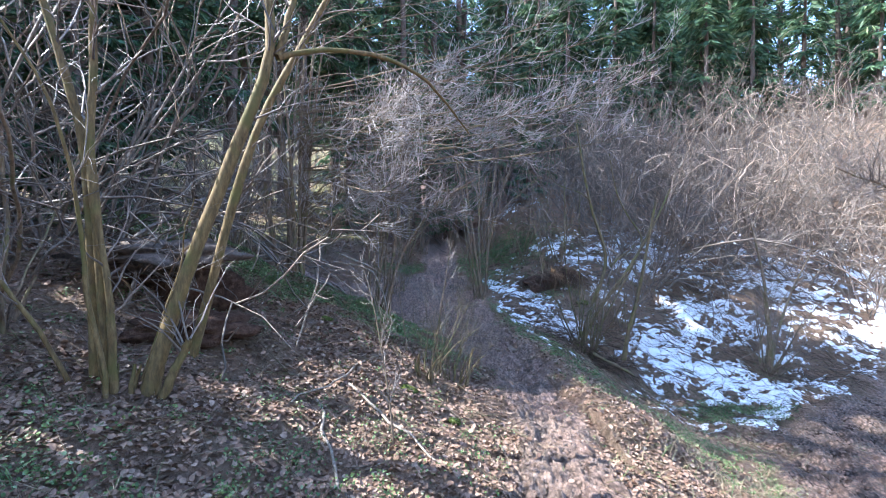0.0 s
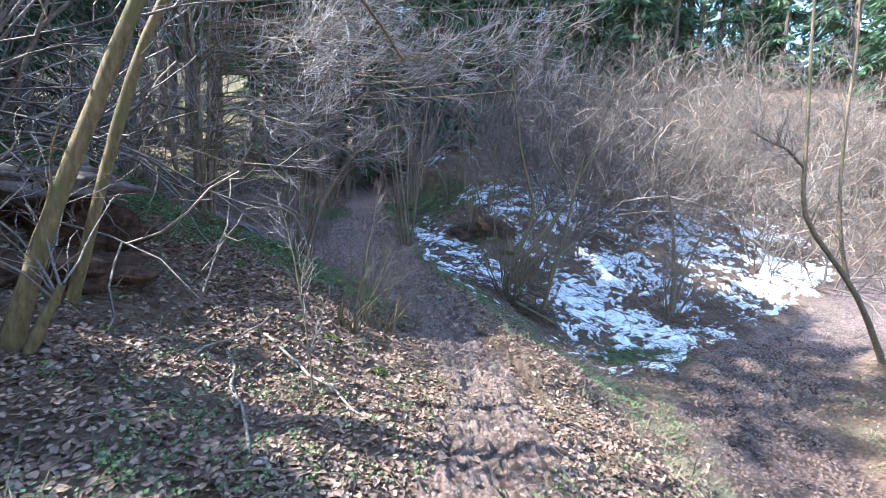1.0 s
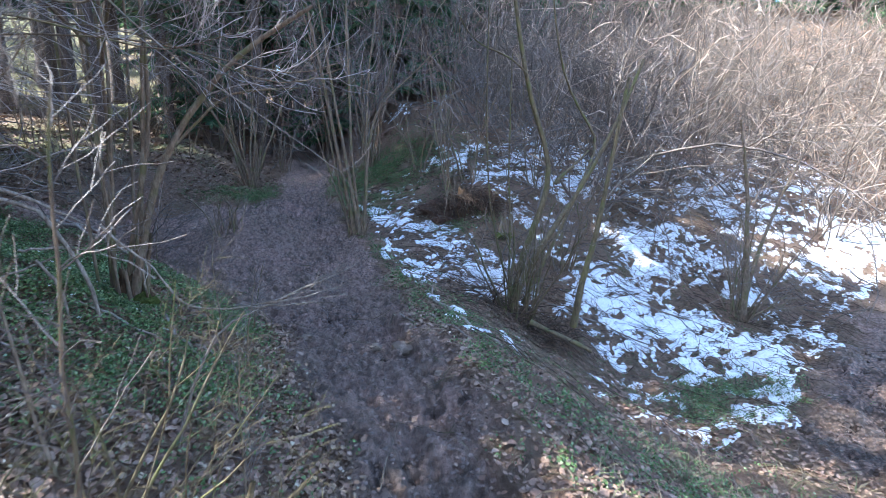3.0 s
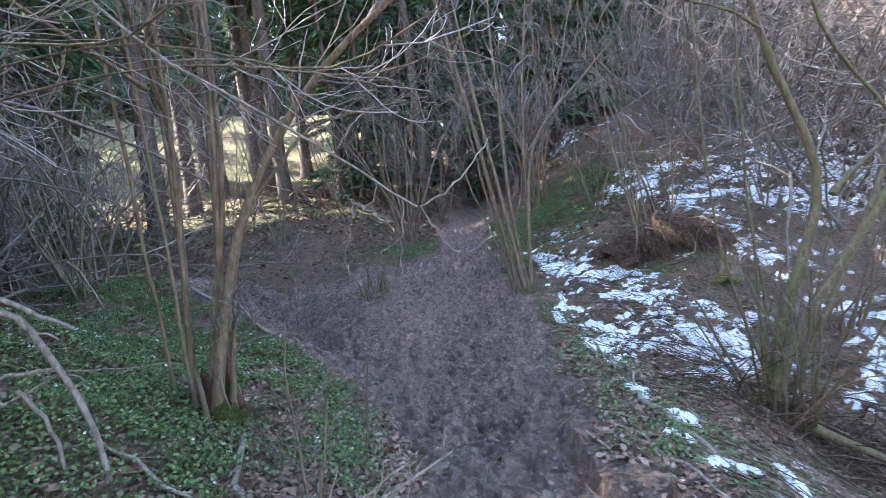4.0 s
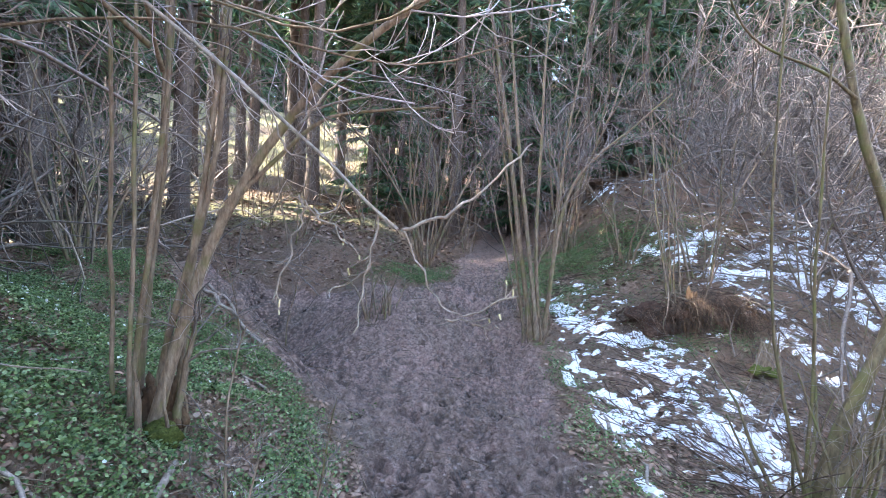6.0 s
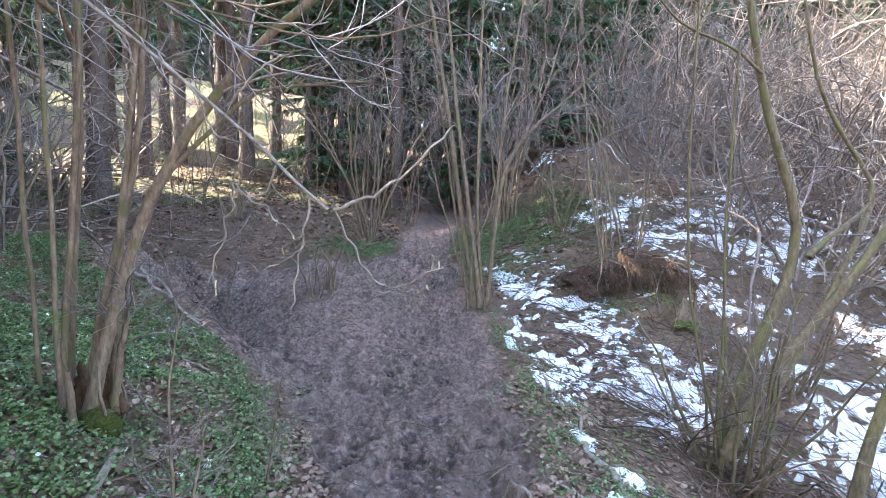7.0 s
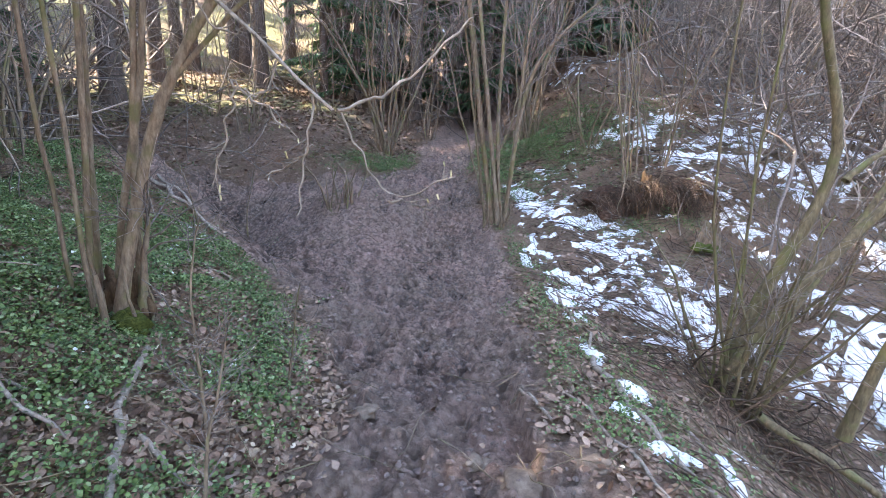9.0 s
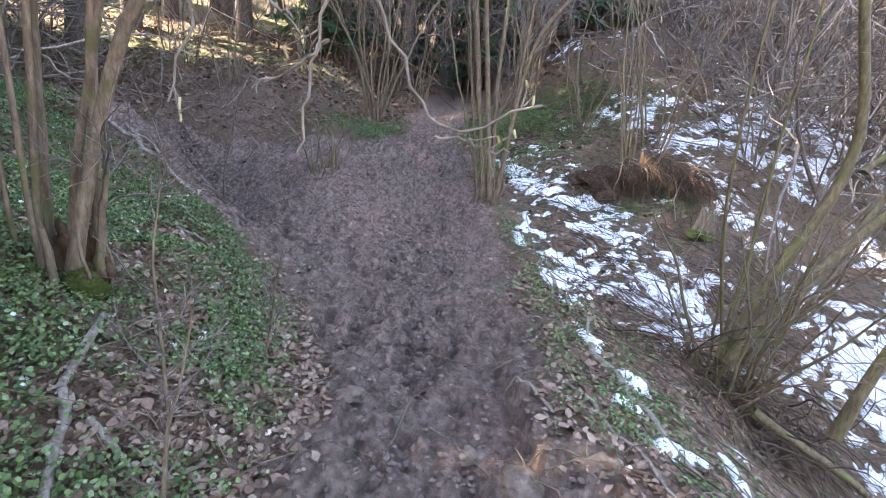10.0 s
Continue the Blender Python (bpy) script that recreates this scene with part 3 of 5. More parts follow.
# the hazel with yellowish stems at the head of the bank
hazel((-3.26, -2.0), [
    ([(-3.14, -2.0, 0.7), (-2.99, -2.0, 1.26), (-2.74, -2.0, 1.92), (-2.52, -2.0, 2.47), (-2.29, -2.0, 2.99), (-2.34, -2.0, 3.32), (-2.4, -2.0, 4.2)], 0.05, 0.026),
    ([(-2.3, -2.0, 2.95), (-2.2, -1.95, 3.3), (-2.05, -1.9, 4.2)], 0.026, 0.018),
    ([(-3.12, -1.4, 0.7), (-2.95, -1.4, 1.34), (-2.74, -1.4, 2.16), (-2.52, -1.4, 2.78), (-2.17, -1.4, 3.36), (-1.8, -1.4, 4.1)], 0.042, 0.022),
    ([(-3.44, -2.0, 0.72), (-3.45, -2.0, 1.84), (-3.48, -2.0, 2.41), (-3.6, -2.0, 2.83), (-3.72, -2.0, 3.24), (-3.95, -2.0, 4.0)], 0.036, 0.018),
    ([(-3.34, -2.05, 0.7), (-3.37, -2.05, 1.77), (-3.43, -2.05, 2.41), (-3.37, -2.05, 2.8), (-3.35, -2.05, 3.26), (-3.3, -2.05, 4.1)], 0.034, 0.018),
    ([(-3.28, -2.1, 0.7), (-3.3, -2.1, 1.3), (-3.36, -2.1, 1.9)], 0.034, 0.014),
    ([(-3.05, -2.05, 0.7), (-2.95, -2.05, 0.95), (-2.86, -2.05, 1.12)], 0.032, 0.02),
    ([(-3.46, -2.1, 0.72), (-3.62, -2.2, 1.25), (-3.85, -2.3, 1.65), (-4.1, -2.4, 2.2)], 0.016, 0.01),
    ([(-2.3, -2.0, 2.95), (-2.1, -1.9, 3.06), (-1.64, -1.75, 3.12), (-1.35, -1.6, 3.06), (-1.16, -1.45, 2.94), (-0.9, -1.2, 2.7)], 0.022, 0.007),
], "hazel with yellow-brown leaning stems on the leafy bank", M_HAZEL, 2, 2.4, 0.5, 70, 420, 0.9, 0.35, lo=0.4)
# slender clump higher on the bank
limbs = []
for i in range(46):
    along = rng.uniform(0, 1)
    end = np.array([-1.8 + 2.5 * along, rng.uniform(-0.6, 2.2), 2.0 + rng.uniform(0, 1) * (1.0 + 2.3 * along)])
    first = np.array([-2.95 + rng.uniform(-0.15, 0.2), 2.05 + rng.uniform(-0.15, 0.2), min(4.5, end[2] * rng.uniform(0.8, 1.15))])
    rise = first * 0.7 + end * 0.3 + np.array([0, 0, rng.uniform(0.05, 0.3)])
    mid = 0.4 * first + 0.6 * end + np.array([rng.uniform(-0.15, 0.15), rng.uniform(-0.15, 0.15), rng.uniform(-0.1, 0.15)])
    low = 0.15 * first + 0.85 * end - np.array([0, 0, rng.uniform(0.05, 0.2)])
    limbs.append(([tuple(first), tuple(rise), tuple(mid), tuple(low), tuple(end)], rng.uniform(0.0055, 0.0095), 0.0026))
for i in range(18):   # and those that reach out high over the path
    end = np.array([rng.uniform(0.0, 1.5), rng.uniform(-0.4, 1.6), rng.uniform(3.1, 4.9)])
    first = np.array([-2.9, 2.1, end[2] * rng.uniform(0.75, 0.95)])
    mid = 0.45 * first + 0.55 * end - np.array([0, 0, rng.uniform(0.0, 0.25)])
    limbs.append(([tuple(first), tuple(mid), tuple(0.15 * mid + 0.85 * end - np.array([0, 0, 0.12])), tuple(end)], rng.uniform(0.008, 0.012), 0.003))
hazel((-3.02, 2.15), [
    ([(-2.96, 2.1, 1.0), (-3.02, 2.1, 1.9), (-3.08, 2.1, 2.63), (-3.16, 2.1, 3.84), (-3.31, 2.1, 5.0)], 0.045, 0.02),
    ([(-2.9, 2.2, 1.0), (-2.88, 2.2, 2.0), (-2.8, 2.15, 3.1), (-2.6, 2.0, 4.8)], 0.04, 0.018),
    ([(-3.15, 2.1, 1.0), (-3.3, 2.1, 2.0), (-3.42, 2.1, 3.1), (-3.6, 2.1, 4.6)], 0.036, 0.016),
    ([(-3.05, 2.25, 1.0), (-3.08, 2.3, 2.2), (-3.0, 2.35, 3.3), (-2.9, 2.4, 5.0)], 0.034, 0.016),
    ([(-2.85, 2.05, 1.0), (-2.84, 2.02, 2.2), (-2.8, 1.95, 3.4), (-2.7, 1.9, 4.8)], 0.03, 0.012),
    ([(-2.9, 2.0, 1.0), (-2.95, 1.9, 2.4), (-3.0, 1.8, 3.6), (-3.1, 1.7, 4.8)], 0.03, 0.012),
    ([(-2.85, 2.2, 1.0), (-2.78, 2.1, 2.2), (-2.7, 2.05, 3.3), (-2.5, 1.9, 4.7)], 0.028, 0.012),
] + limbs, "tall clump of slender grey hazel stems arching over the path", M_STEM, 6, 3.8, 0.12, 760, 3800, 0.7, 0.3, 0.35, 0.5, lo=0.3, angle=0.65, twig_mat=M_SUNLIT_TWIG, least=0.0024)
# hazel beside the bend of the path
hazel((-1.66, 2.48), [
    ([(-1.64, 2.42, 0.42), (-1.54, 2.45, 0.88), (-1.46, 2.45, 1.19), (-1.35, 2.45, 1.52), (-1.21, 2.45, 1.75), (-1.02, 2.45, 2.02), (-0.81, 2.45, 2.27), (-0.55, 2.45, 2.48), (-0.2, 2.4, 2.7)], 0.032, 0.015),
    ([(-1.69, 2.5, 0.42), (-1.58, 2.5, 1.02), (-1.49, 2.5, 1.33), (-1.41, 2.5, 1.66), (-1.37, 2.5, 2.01), (-1.36, 2.5, 2.5), (-1.3, 2.5, 3.5)], 0.021, 0.011),
    ([(-1.78, 2.5, 0.45), (-1.71, 2.5, 1.18), (-1.68, 2.5, 1.6), (-1.66, 2.5, 2.05), (-1.65, 2.5, 2.5), (-1.62, 2.5, 3.6)], 0.014, 0.009),
    ([(-1.74, 2.42, 0.45), (-1.67, 2.42, 1.23), (-1.62, 2.42, 1.68), (-1.59, 2.42, 2.06), (-1.59, 2.42, 2.5), (-1.6, 2.4, 3.7)], 0.016, 0.009),
    ([(-1.6, 2.55, 0.45), (-1.53, 2.5, 1.24), (-1.46, 2.5, 1.74), (-1.41, 2.5, 2.15), (-1.39, 2.5, 2.6), (-1.36, 2.5, 3.7)], 0.018, 0.01),
    ([(-1.8, 2.55, 0.45), (-1.78, 2.58, 1.1), (-1.75, 2.6, 1.8), (-1.74, 2.6, 2.6), (-1.76, 2.6, 3.6)], 0.013, 0.008),
    ([(-1.7, 2.36, 0.45), (-1.7, 2.34, 1.2), (-1.72, 2.32, 2.0), (-1.75, 2.3, 3.4)], 0.012, 0.008),
    ([(-1.62, 2.62, 0.45), (-1.6, 2.66, 1.2), (-1.55, 2.7, 2.0), (-1.5, 2.72, 3.5)], 0.014, 0.009),
    ([(-1.83, 2.42, 0.45), (-1.86, 2.4, 1.2), (-1.86, 2.38, 2.0), (-1.9, 2.36, 3.3)], 0.012, 0.008),
    ([(-1.35, 2.45, 1.52), (-1.1, 2.45, 1.78), (-0.88, 2.45, 2.03), (-0.56, 2.48, 2.08), (-0.3, 2.5, 2.11)], 0.013, 0.005),
    ([(-1.57, 2.5, 0.45), (-1.52, 2.5, 0.75), (-1.48, 2.5, 0.97)], 0.022, 0.012),
    ([(-1.62, 2.4, 2.2), (-1.4, 1.9, 2.5), (-1.15, 1.3, 2.55), (-0.75, 0.9, 2.35)], 0.012, 0.004),
    ([(-1.68, 2.4, 2.3), (-1.8, 1.7, 2.55), (-1.9, 1.1, 2.5), (-1.8, 0.7, 2.3)], 0.012, 0.004),
], "hazel with a thick leaning stem and slender uprights", M_STEM, 0, 3.2, 0.12, 90, 750, 0.7, 0.35, 0.05, -0.25, lo=0.5)
stool = bpy.data.objects["hazel.002"]
part("stool", lump("stool", (0, 0), 0.1, M_ROT, 12.0, (1.2, 0.8, 1.5), 4, 0.7), stool, "torn brown foot of the coppice").location = (0.0, 0.04, 0.12)
part("moss", lump("moss", (0, 0), 0.08, M_MOSS, 4.0, (1.1, 0.7, 0.9), 3, 0.6), stool, "moss at the foot").location = (0.1, -0.1, 0.06)
# hazel at the path's right edge
hazel((0.66, 5.95), [
    ([(0.62, 5.95, 0.3), (0.38, 5.95, 1.64), (0.23, 5.95, 2.64), (0.05, 5.95, 3.64), (-0.08, 5.95, 4.3), (-0.3, 5.95, 5.2)], 0.034, 0.012),
    ([(0.68, 5.9, 0.3), (0.48, 5.9, 1.65), (0.33, 5.9, 2.64), (0.22, 5.9, 3.64), (0.12, 5.9, 4.4)], 0.03, 0.011),
    ([(0.72, 5.95, 0.3), (0.58, 5.95, 1.65), (0.63, 5.95, 2.65), (0.61, 5.95, 3.65), (0.7, 5.95, 4.6)], 0.026, 0.01),
    ([(0.75, 5.95, 0.3), (0.85, 5.9, 1.66), (0.98, 5.85, 2.2), (1.29, 5.8, 2.55), (1.54, 5.8, 2.75), (2.0, 5.7, 3.2)], 0.026, 0.008),
    ([(0.54, 6.0, 0.3), (0.32, 6.0, 1.64), (0.17, 6.0, 2.64), (0.0, 6.0, 3.8)], 0.018, 0.008),
    ([(0.76, 6.0, 0.3), (0.86, 6.0, 1.6), (0.95, 6.0, 2.8), (1.2, 6.0, 4.4)], 0.02, 0.008),
], "hazel of upright yellowish rods at the muddy path's edge", M_STEM, 2, 3.6, 0.1, 60, 600, 0.8, 0.4, lo=0.4, least=0.0034, angle=0.6)
# two hazels farther on
hazel((-1.05, 9.3), [], "grey-brown hazel clump on a green patch beyond the hollow", M_STEM, 12, 4.2, 0.3, 70, 330, 1.0, 0.5, shoot_r=0.022, least=0.0038)
hazel((1.65, 9.65), [], "dark hazel clump on greens beside the far path", M_STEM, 12, 4.4, 0.3, 70, 330, 1.0, 0.5, shoot_r=0.022, least=0.0038)
hazel((-1.3, 6.25), [], "low cut hazel stool sprouting on the path's verge", M_STEM, 12, 0.75, 0.5, 30, 40, 0.25, 0.15, name="hazel_stool")
hazel((-4.6, 5.4), [], "slim grey hazel stems above the hollow", M_STEM, 12, 3.8, 0.35, 130, 900, 1.0, 0.45)
hazel((-4.2, 2.9), [], "slim grey hazel stems on the bank", M_STEM, 14, 3.6, 0.5, 110, 600, 1.0, 0.45)
hazel((-4.4, -1.6), [], "tangle of slim hazel stems on the high bank", M_STEM, 9, 3.0, 0.6, 60, 240, 0.9, 0.4)

for x, y, h, lab in ((2.3, 8.0, 3.6, "thin upright hazel rods above the snow"), (3.1, 7.3, 3.4, "thin upright hazel rods above the stump mound"), (1.9, 11.2, 4.0, "thin grey hazel rods at the wood's edge"), (3.4, 9.4, 3.8, "thin grey hazel rods on the slope"),
                     (-0.9, 12.0, 4.0, "thin grey hazel rods beside the far path"), (-2.4, 10.4, 3.6, "thin grey hazel rods beyond the hollow"), (-4.2, 9.2, 3.4, "thin grey hazel rods beyond the hollow"), (-5.6, 7.4, 3.4, "thin grey hazel rods above the hollow"), (4.4, 6.9, 3.2, "thin upright hazel rods in the snow"), (-3.4, 8.7, 3.6, "thin grey hazel rods beyond the hollow"), (-0.3, 11.0, 3.8, "thin grey hazel rods beside the far path"), (0.9, 12.2, 4.0, "thin grey hazel rods beside the far path"), (-1.9, 12.8, 4.0, "thin grey hazel rods at the wood's edge"), (-5.2, 10.6, 3.6, "thin grey hazel rods at the wood's edge")):
    hazel((x, y), [], lab, M_STEM, 7, h, 0.4, 30, 150, 1.1, 0.5, 0.0, -0.1, rough_base=False, shoot_r=0.012, least=0.0034)
# shrub with crooked forked stems on the snowy slope beside the path
hazel((2.2, 3.35), [
    ([(2.14, 3.4, -0.3), (2.2, 3.4, 0.1), (2.32, 3.4, 0.59), (2.5, 3.4, 0.9), (2.68, 3.4, 1.22), (2.6, 3.4, 1.5), (2.46, 3.4, 1.9), (2.34, 3.4, 2.2), (2.24, 3.4, 2.48), (2.11, 3.4, 3.17), (2.0, 3.4, 3.9)], 0.046, 0.019),
    ([(2.68, 3.4, 1.2), (2.85, 3.42, 1.36), (3.0, 3.45, 1.45), (3.2, 3.5, 1.6)], 0.022, 0.012),
    ([(2.11, 3.3, -0.2), (2.3, 3.3, 0.3), (2.61, 3.3, 0.64), (2.85, 3.3, 0.95), (3.1, 3.3, 1.29), (3.5, 3.35, 1.9), (3.9, 3.4, 2.7)], 0.042, 0.018),
    ([(2.75, 3.0, -0.5), (2.8, 3.0, -0.08), (2.85, 3.0, 0.18), (2.95, 3.0, 0.5), (3.1, 3.0, 1.3), (3.3, 3.0, 2.4)], 0.044, 0.02),
    ([(2.3, 3.45, -0.3), (2.9, 3.6, 0.6), (3.6, 3.85, 1.6), (3.61, 3.9, 1.8), (3.17, 3.9, 2.24), (2.95, 3.9, 2.77), (2.85, 3.9, 3.43)], 0.024, 0.01),
    ([(2.25, 3.4, 2.45), (2.0, 3.35, 2.62), (1.7, 3.3, 2.66), (1.45, 3.25, 2.8), (1.3, 3.2, 3.05)], 0.011, 0.005),
    ([(2.1, 3.35, -0.2), (1.9, 3.3, 0.35), (1.75, 3.3, 1.0), (1.7, 3.3, 2.0), (1.72, 3.3, 3.2)], 0.012, 0.006),
    ([(2.05, 3.35, -0.2), (2.02, 3.3, 0.6), (1.98, 3.3, 1.5), (2.0, 3.3, 2.6)], 0.012, 0.006),
], "crooked shrub with mossy forked stems rooted in the snowy slope", M_MOSSY, 14, 1.5, 0.5, 80, 520, 0.7, 0.35, name="shrub", group="shrubs on the slope")
hazel((6.05, 3.4), [
    ([(6.05, 3.4, -1.0), (6.1, 3.4, -0.4), (6.0, 3.4, 0.2), (5.9, 3.4, 1.0), (5.6, 3.4, 2.0)], 0.06, 0.014),
    ([(6.1, 3.45, -1.0), (6.3, 3.5, -0.2), (6.6, 3.5, 0.6), (7.1, 3.5, 1.5)], 0.04, 0.012),
], "dark bushy shrub standing in the snow", M_STEM, 16, 1.9, 0.7, 110, 800, 0.7, 0.35, name="shrub", group="shrubs on the slope")
hazel((3.6, 4.6), [], "low brown shrub standing in thin snow", M_STEM, 12, 1.7, 0.7, 80, 500, 0.6, 0.35, name="shrub", group="shrubs on the slope")
hazel((8.3, 0.72), [
    ([(8.28, 0.69, -1.1), (7.7, 0.69, -0.3), (7.13, 0.69, 0.46), (6.23, 0.69, 1.1), (5.7, 0.69, 1.62), (5.78, 0.69, 2.31), (5.58, 0.69, 3.46), (5.44, 0.69, 4.8)], 0.055, 0.02),
    ([(7.05, 0.69, 0.5), (6.65, 0.69, 1.38), (6.46, 0.69, 2.7), (6.51, 0.69, 3.97), (6.37, 0.69, 4.9)], 0.035, 0.015),
    ([(5.8, 0.69, 2.23), (5.33, 0.69, 2.53), (4.99, 0.69, 2.59), (4.6, 0.69, 2.75)], 0.025, 0.008),
], "dark slender leaning tree with forked trunk beside the cart track", M_STEM, 0, 2.5, 0.3, 70, 700, 1.1, 0.5, lo=0.15, name="young_tree", group="shrubs on the slope", rough_base=False)



# ---------------------------------------------------------------- thicket on the hillside


def bush(k, h):
    """Slim rods, crossing branches and long arching canes."""
    ob = thing("bush", (0, 0, 0), "bare pinkish-brown bush of a dense hillside thicket", "bush", "bushes of the thicket")
    sp, sr = [], []
    for i in range(12):
        a = rng.uniform(0, 2 * np.pi)
        cane = i > 7
        lean = rng.uniform(0.9, 1.5) if cane else rng.uniform(0.1, 0.9)
        off = rng.uniform(0.05, 0.45)
        s = np.array([[math.cos(a) * off, math.sin(a) * off, -0.15]])
        p, r = grow(s, np.array([[math.cos(a + 0.8) * lean, math.sin(a + 0.8) * lean, 1]]), np.array([h * rng.uniform(0.6, 1.1)]), np.array([rng.uniform(0.022, 0.034) if i % 4 == 0 else rng.uniform(0.01, 0.02)]), 9, 0.12, -1.3 if cane else 0.12, 0.3)
        part("stem", Tubes().add(p, r, 4).mesh("stem", M_THICKET), ob)
        sp.append(p[0]), sr.append(r[0])
    tw = Tubes()
    b_pts, b_rad = sprout(np.stack(sp), np.stack(sr), 70, 0.1, 0.98, 1.0, 1.5, 0.65, 5, 0.2, 0.1)
    tw.add(b_pts, np.maximum(b_rad, 0.0095), 3)
    t_pts, t_rad = sprout(b_pts, b_rad, 130, 0.1, 1.0, 0.9, 0.7, 0.6, 4, 0.25, 0.0, 0.6)
    tw.add(t_pts, np.maximum(t_rad, 0.006), 3)
    part("twig_mass", tw.mesh("twig_mass", M_THICKET), ob, kind="stuff")
    return ob


def scatter_bushes():
    spots = []
    rnd = random.Random(5)
    while len(spots) < 105:
        x, y = rnd.uniform(2.2, 22), rnd.uniform(6.8, 21)
        if y < 7.2 + 0.9 * max(0, 4.2 - x) or (x < 4.4 and y < 11.5) or (x < 1.2):
            continue
        if 0 < len(spots) < 62 and y > 12.5:
            continue
        if min([math.hypot(x - a, y - b2) for a, b2 in spots] or [9]) < 0.9:
            continue
        spots.append((x, y))
    # outliers; several on the left bank, out of view, are added for dappled shade
    for a in ((10.5, 5.2), (12.0, 4.5), (11.4, 6.6), (13.5, 5.6), (9.6, 6.4), (14.5, 3.8), (-6.6, 7.4), (-5.6, 6.4), (-7.2, 10.4), (-3.4, 12.6), (-8.6, 8.0), (-6.4, 5.6), (-5.8, 2.2), (0.9, 13.4), (-1.9, 14.8), (2.6, 12.9), (5.2, 6.2), (7.4, 6.5), (-6.2, -0.6), (-5.3, 0.3), (-4.8, -0.2), (-5.0, 0.9), (-5.6, 4.2), (-7.0, 0.5), (-7.3, 1.4)):
        spots.append(a)
    kinds = [bush(i, h) for i, h in enumerate((3.0, 3.6, 4.2, 4.8, 3.3, 5.2))]
    for i, (x, y) in enumerate(spots):
        m = pose(x, y, gz(x, y), rnd.uniform(-6, 6), rnd.uniform(-6, 6), rnd.uniform(0, 360))
        if i < len(kinds):
            kinds[i].matrix_basis = m
        else:
            copy_thing(kinds[i % len(kinds)], m)


scatter_bushes()

# ---------------------------------------------------------------- spruces


def needles(b_pts, count, size):
    """Flat sprays of needled twiglets along boughs, as slim leaf quads."""
    m, k, _ = b_pts.shape
    pick = rng.integers(0, m, count)
    t = rng.uniform(0.12, 1.0, count) ** 0.8 * (k - 1)
    i = np.minimum(t.astype(int), k - 2)
    fr = (t - i)[:, None]
    s = b_pts[pick, i] * (1 - fr) + b_pts[pick, i + 1] * fr
    tan = unit(b_pts[pick, i + 1] - b_pts[pick, i])
    side = unit(np.cross(tan, np.array([0, 0, 1.0]))) * rng.choice([-1, 1], count)[:, None]
    d = unit(tan * rng.uniform(0.2, 1.0, (count, 1)) + side * rng.uniform(0.3, 1.0, (count, 1)) + np.array([0, 0, -1]) * rng.uniform(0.0, 0.9, (count, 1)))
    w = unit(np.cross(d, rng.normal(0, 1, (count, 3)))) * (size * rng.uniform(0.055, 0.11, (count, 1)))
    ln = d * size * rng.uniform(0.6, 1.3, (count, 1))
    v = np.stack([s - w * 0.4, s + ln * 0.55 - w, s + ln, s + ln * 0.5 + w], 1)
    return v.reshape(-1, 3), np.arange(count * 4).reshape(-1, 4)


def spruce(h, clear, count, label, r0, spray=0.0):
    ob = thing("spruce", (0, 0, 0), label, "spruce", "spruces of the wood")
    z = np.linspace(-0.3, h, 16)
    p = np.stack([np.cumsum(rng.normal(0, 0.012, 16)), np.cumsum(rng.normal(0, 0.012, 16)), z], 1)
    rad = r0 * (1 - z / (h * 1.03)) ** 0.8 + 0.01
    rad[0] *= 1.3
    part("trunk", Tubes().add(p, rad, 10).mesh("trunk", M_SPRUCE), ob)
    nb = int((h - clear) * (6 if spray > 0.6 else 9))
    bz = clear + (h - clear - 0.3) * rng.uniform(0, 1, nb) ** 1.15
    a = rng.uniform(0, 2 * np.pi, nb)
    ln = (0.16 * (h - bz) ** 0.85 * (h / 12) ** 0.2 + 0.3) * rng.uniform(0.75, 1.15, nb) * (1.15 if clear < 1 else 1.3)
    way = np.stack([np.cos(a), np.sin(a), np.full(nb, 0.05)], 1)
    bp, br = grow(np.stack([0 * a, 0 * a, bz], 1), way, ln, 0.012 + 0.008 * ln, 3 if spray > 0.6 else 4, 0.05, -0.35, 0.3)
    bt = Tubes().add(bp, br, 3)
    if clear > 1 and spray < 0.35:   # dry lower boughs
        nd = 24
        a = rng.uniform(0, 2 * np.pi, nd)
        dp, dr = grow(np.stack([0 * a, 0 * a, rng.uniform(0.6, clear + 1, nd)], 1), np.stack([np.cos(a), np.sin(a), np.full(nd, -0.1)], 1), rng.uniform(0.5, 1.7, nd), np.full(nd, 0.011), 6, 0.08, -0.3, 0.3)
        bt.add(dp, dr, 3)
        tp, tr = sprout(dp, dr, 90, 0.3, 1, 0.8, 0.4, 0.5, 4, 0.1, -0.3)
        bt.add(tp, tr, 3)
    part("bough_mass", bt.mesh("bough_mass", M_SPRUCE), ob, kind="stuff")
    v, f = needles(bp, count, spray or 0.22)
    part("crown", mesh_of("crown", v, f, M_NEEDLE), ob, "drooping dark green needle sprays", "stuff")
    return ob


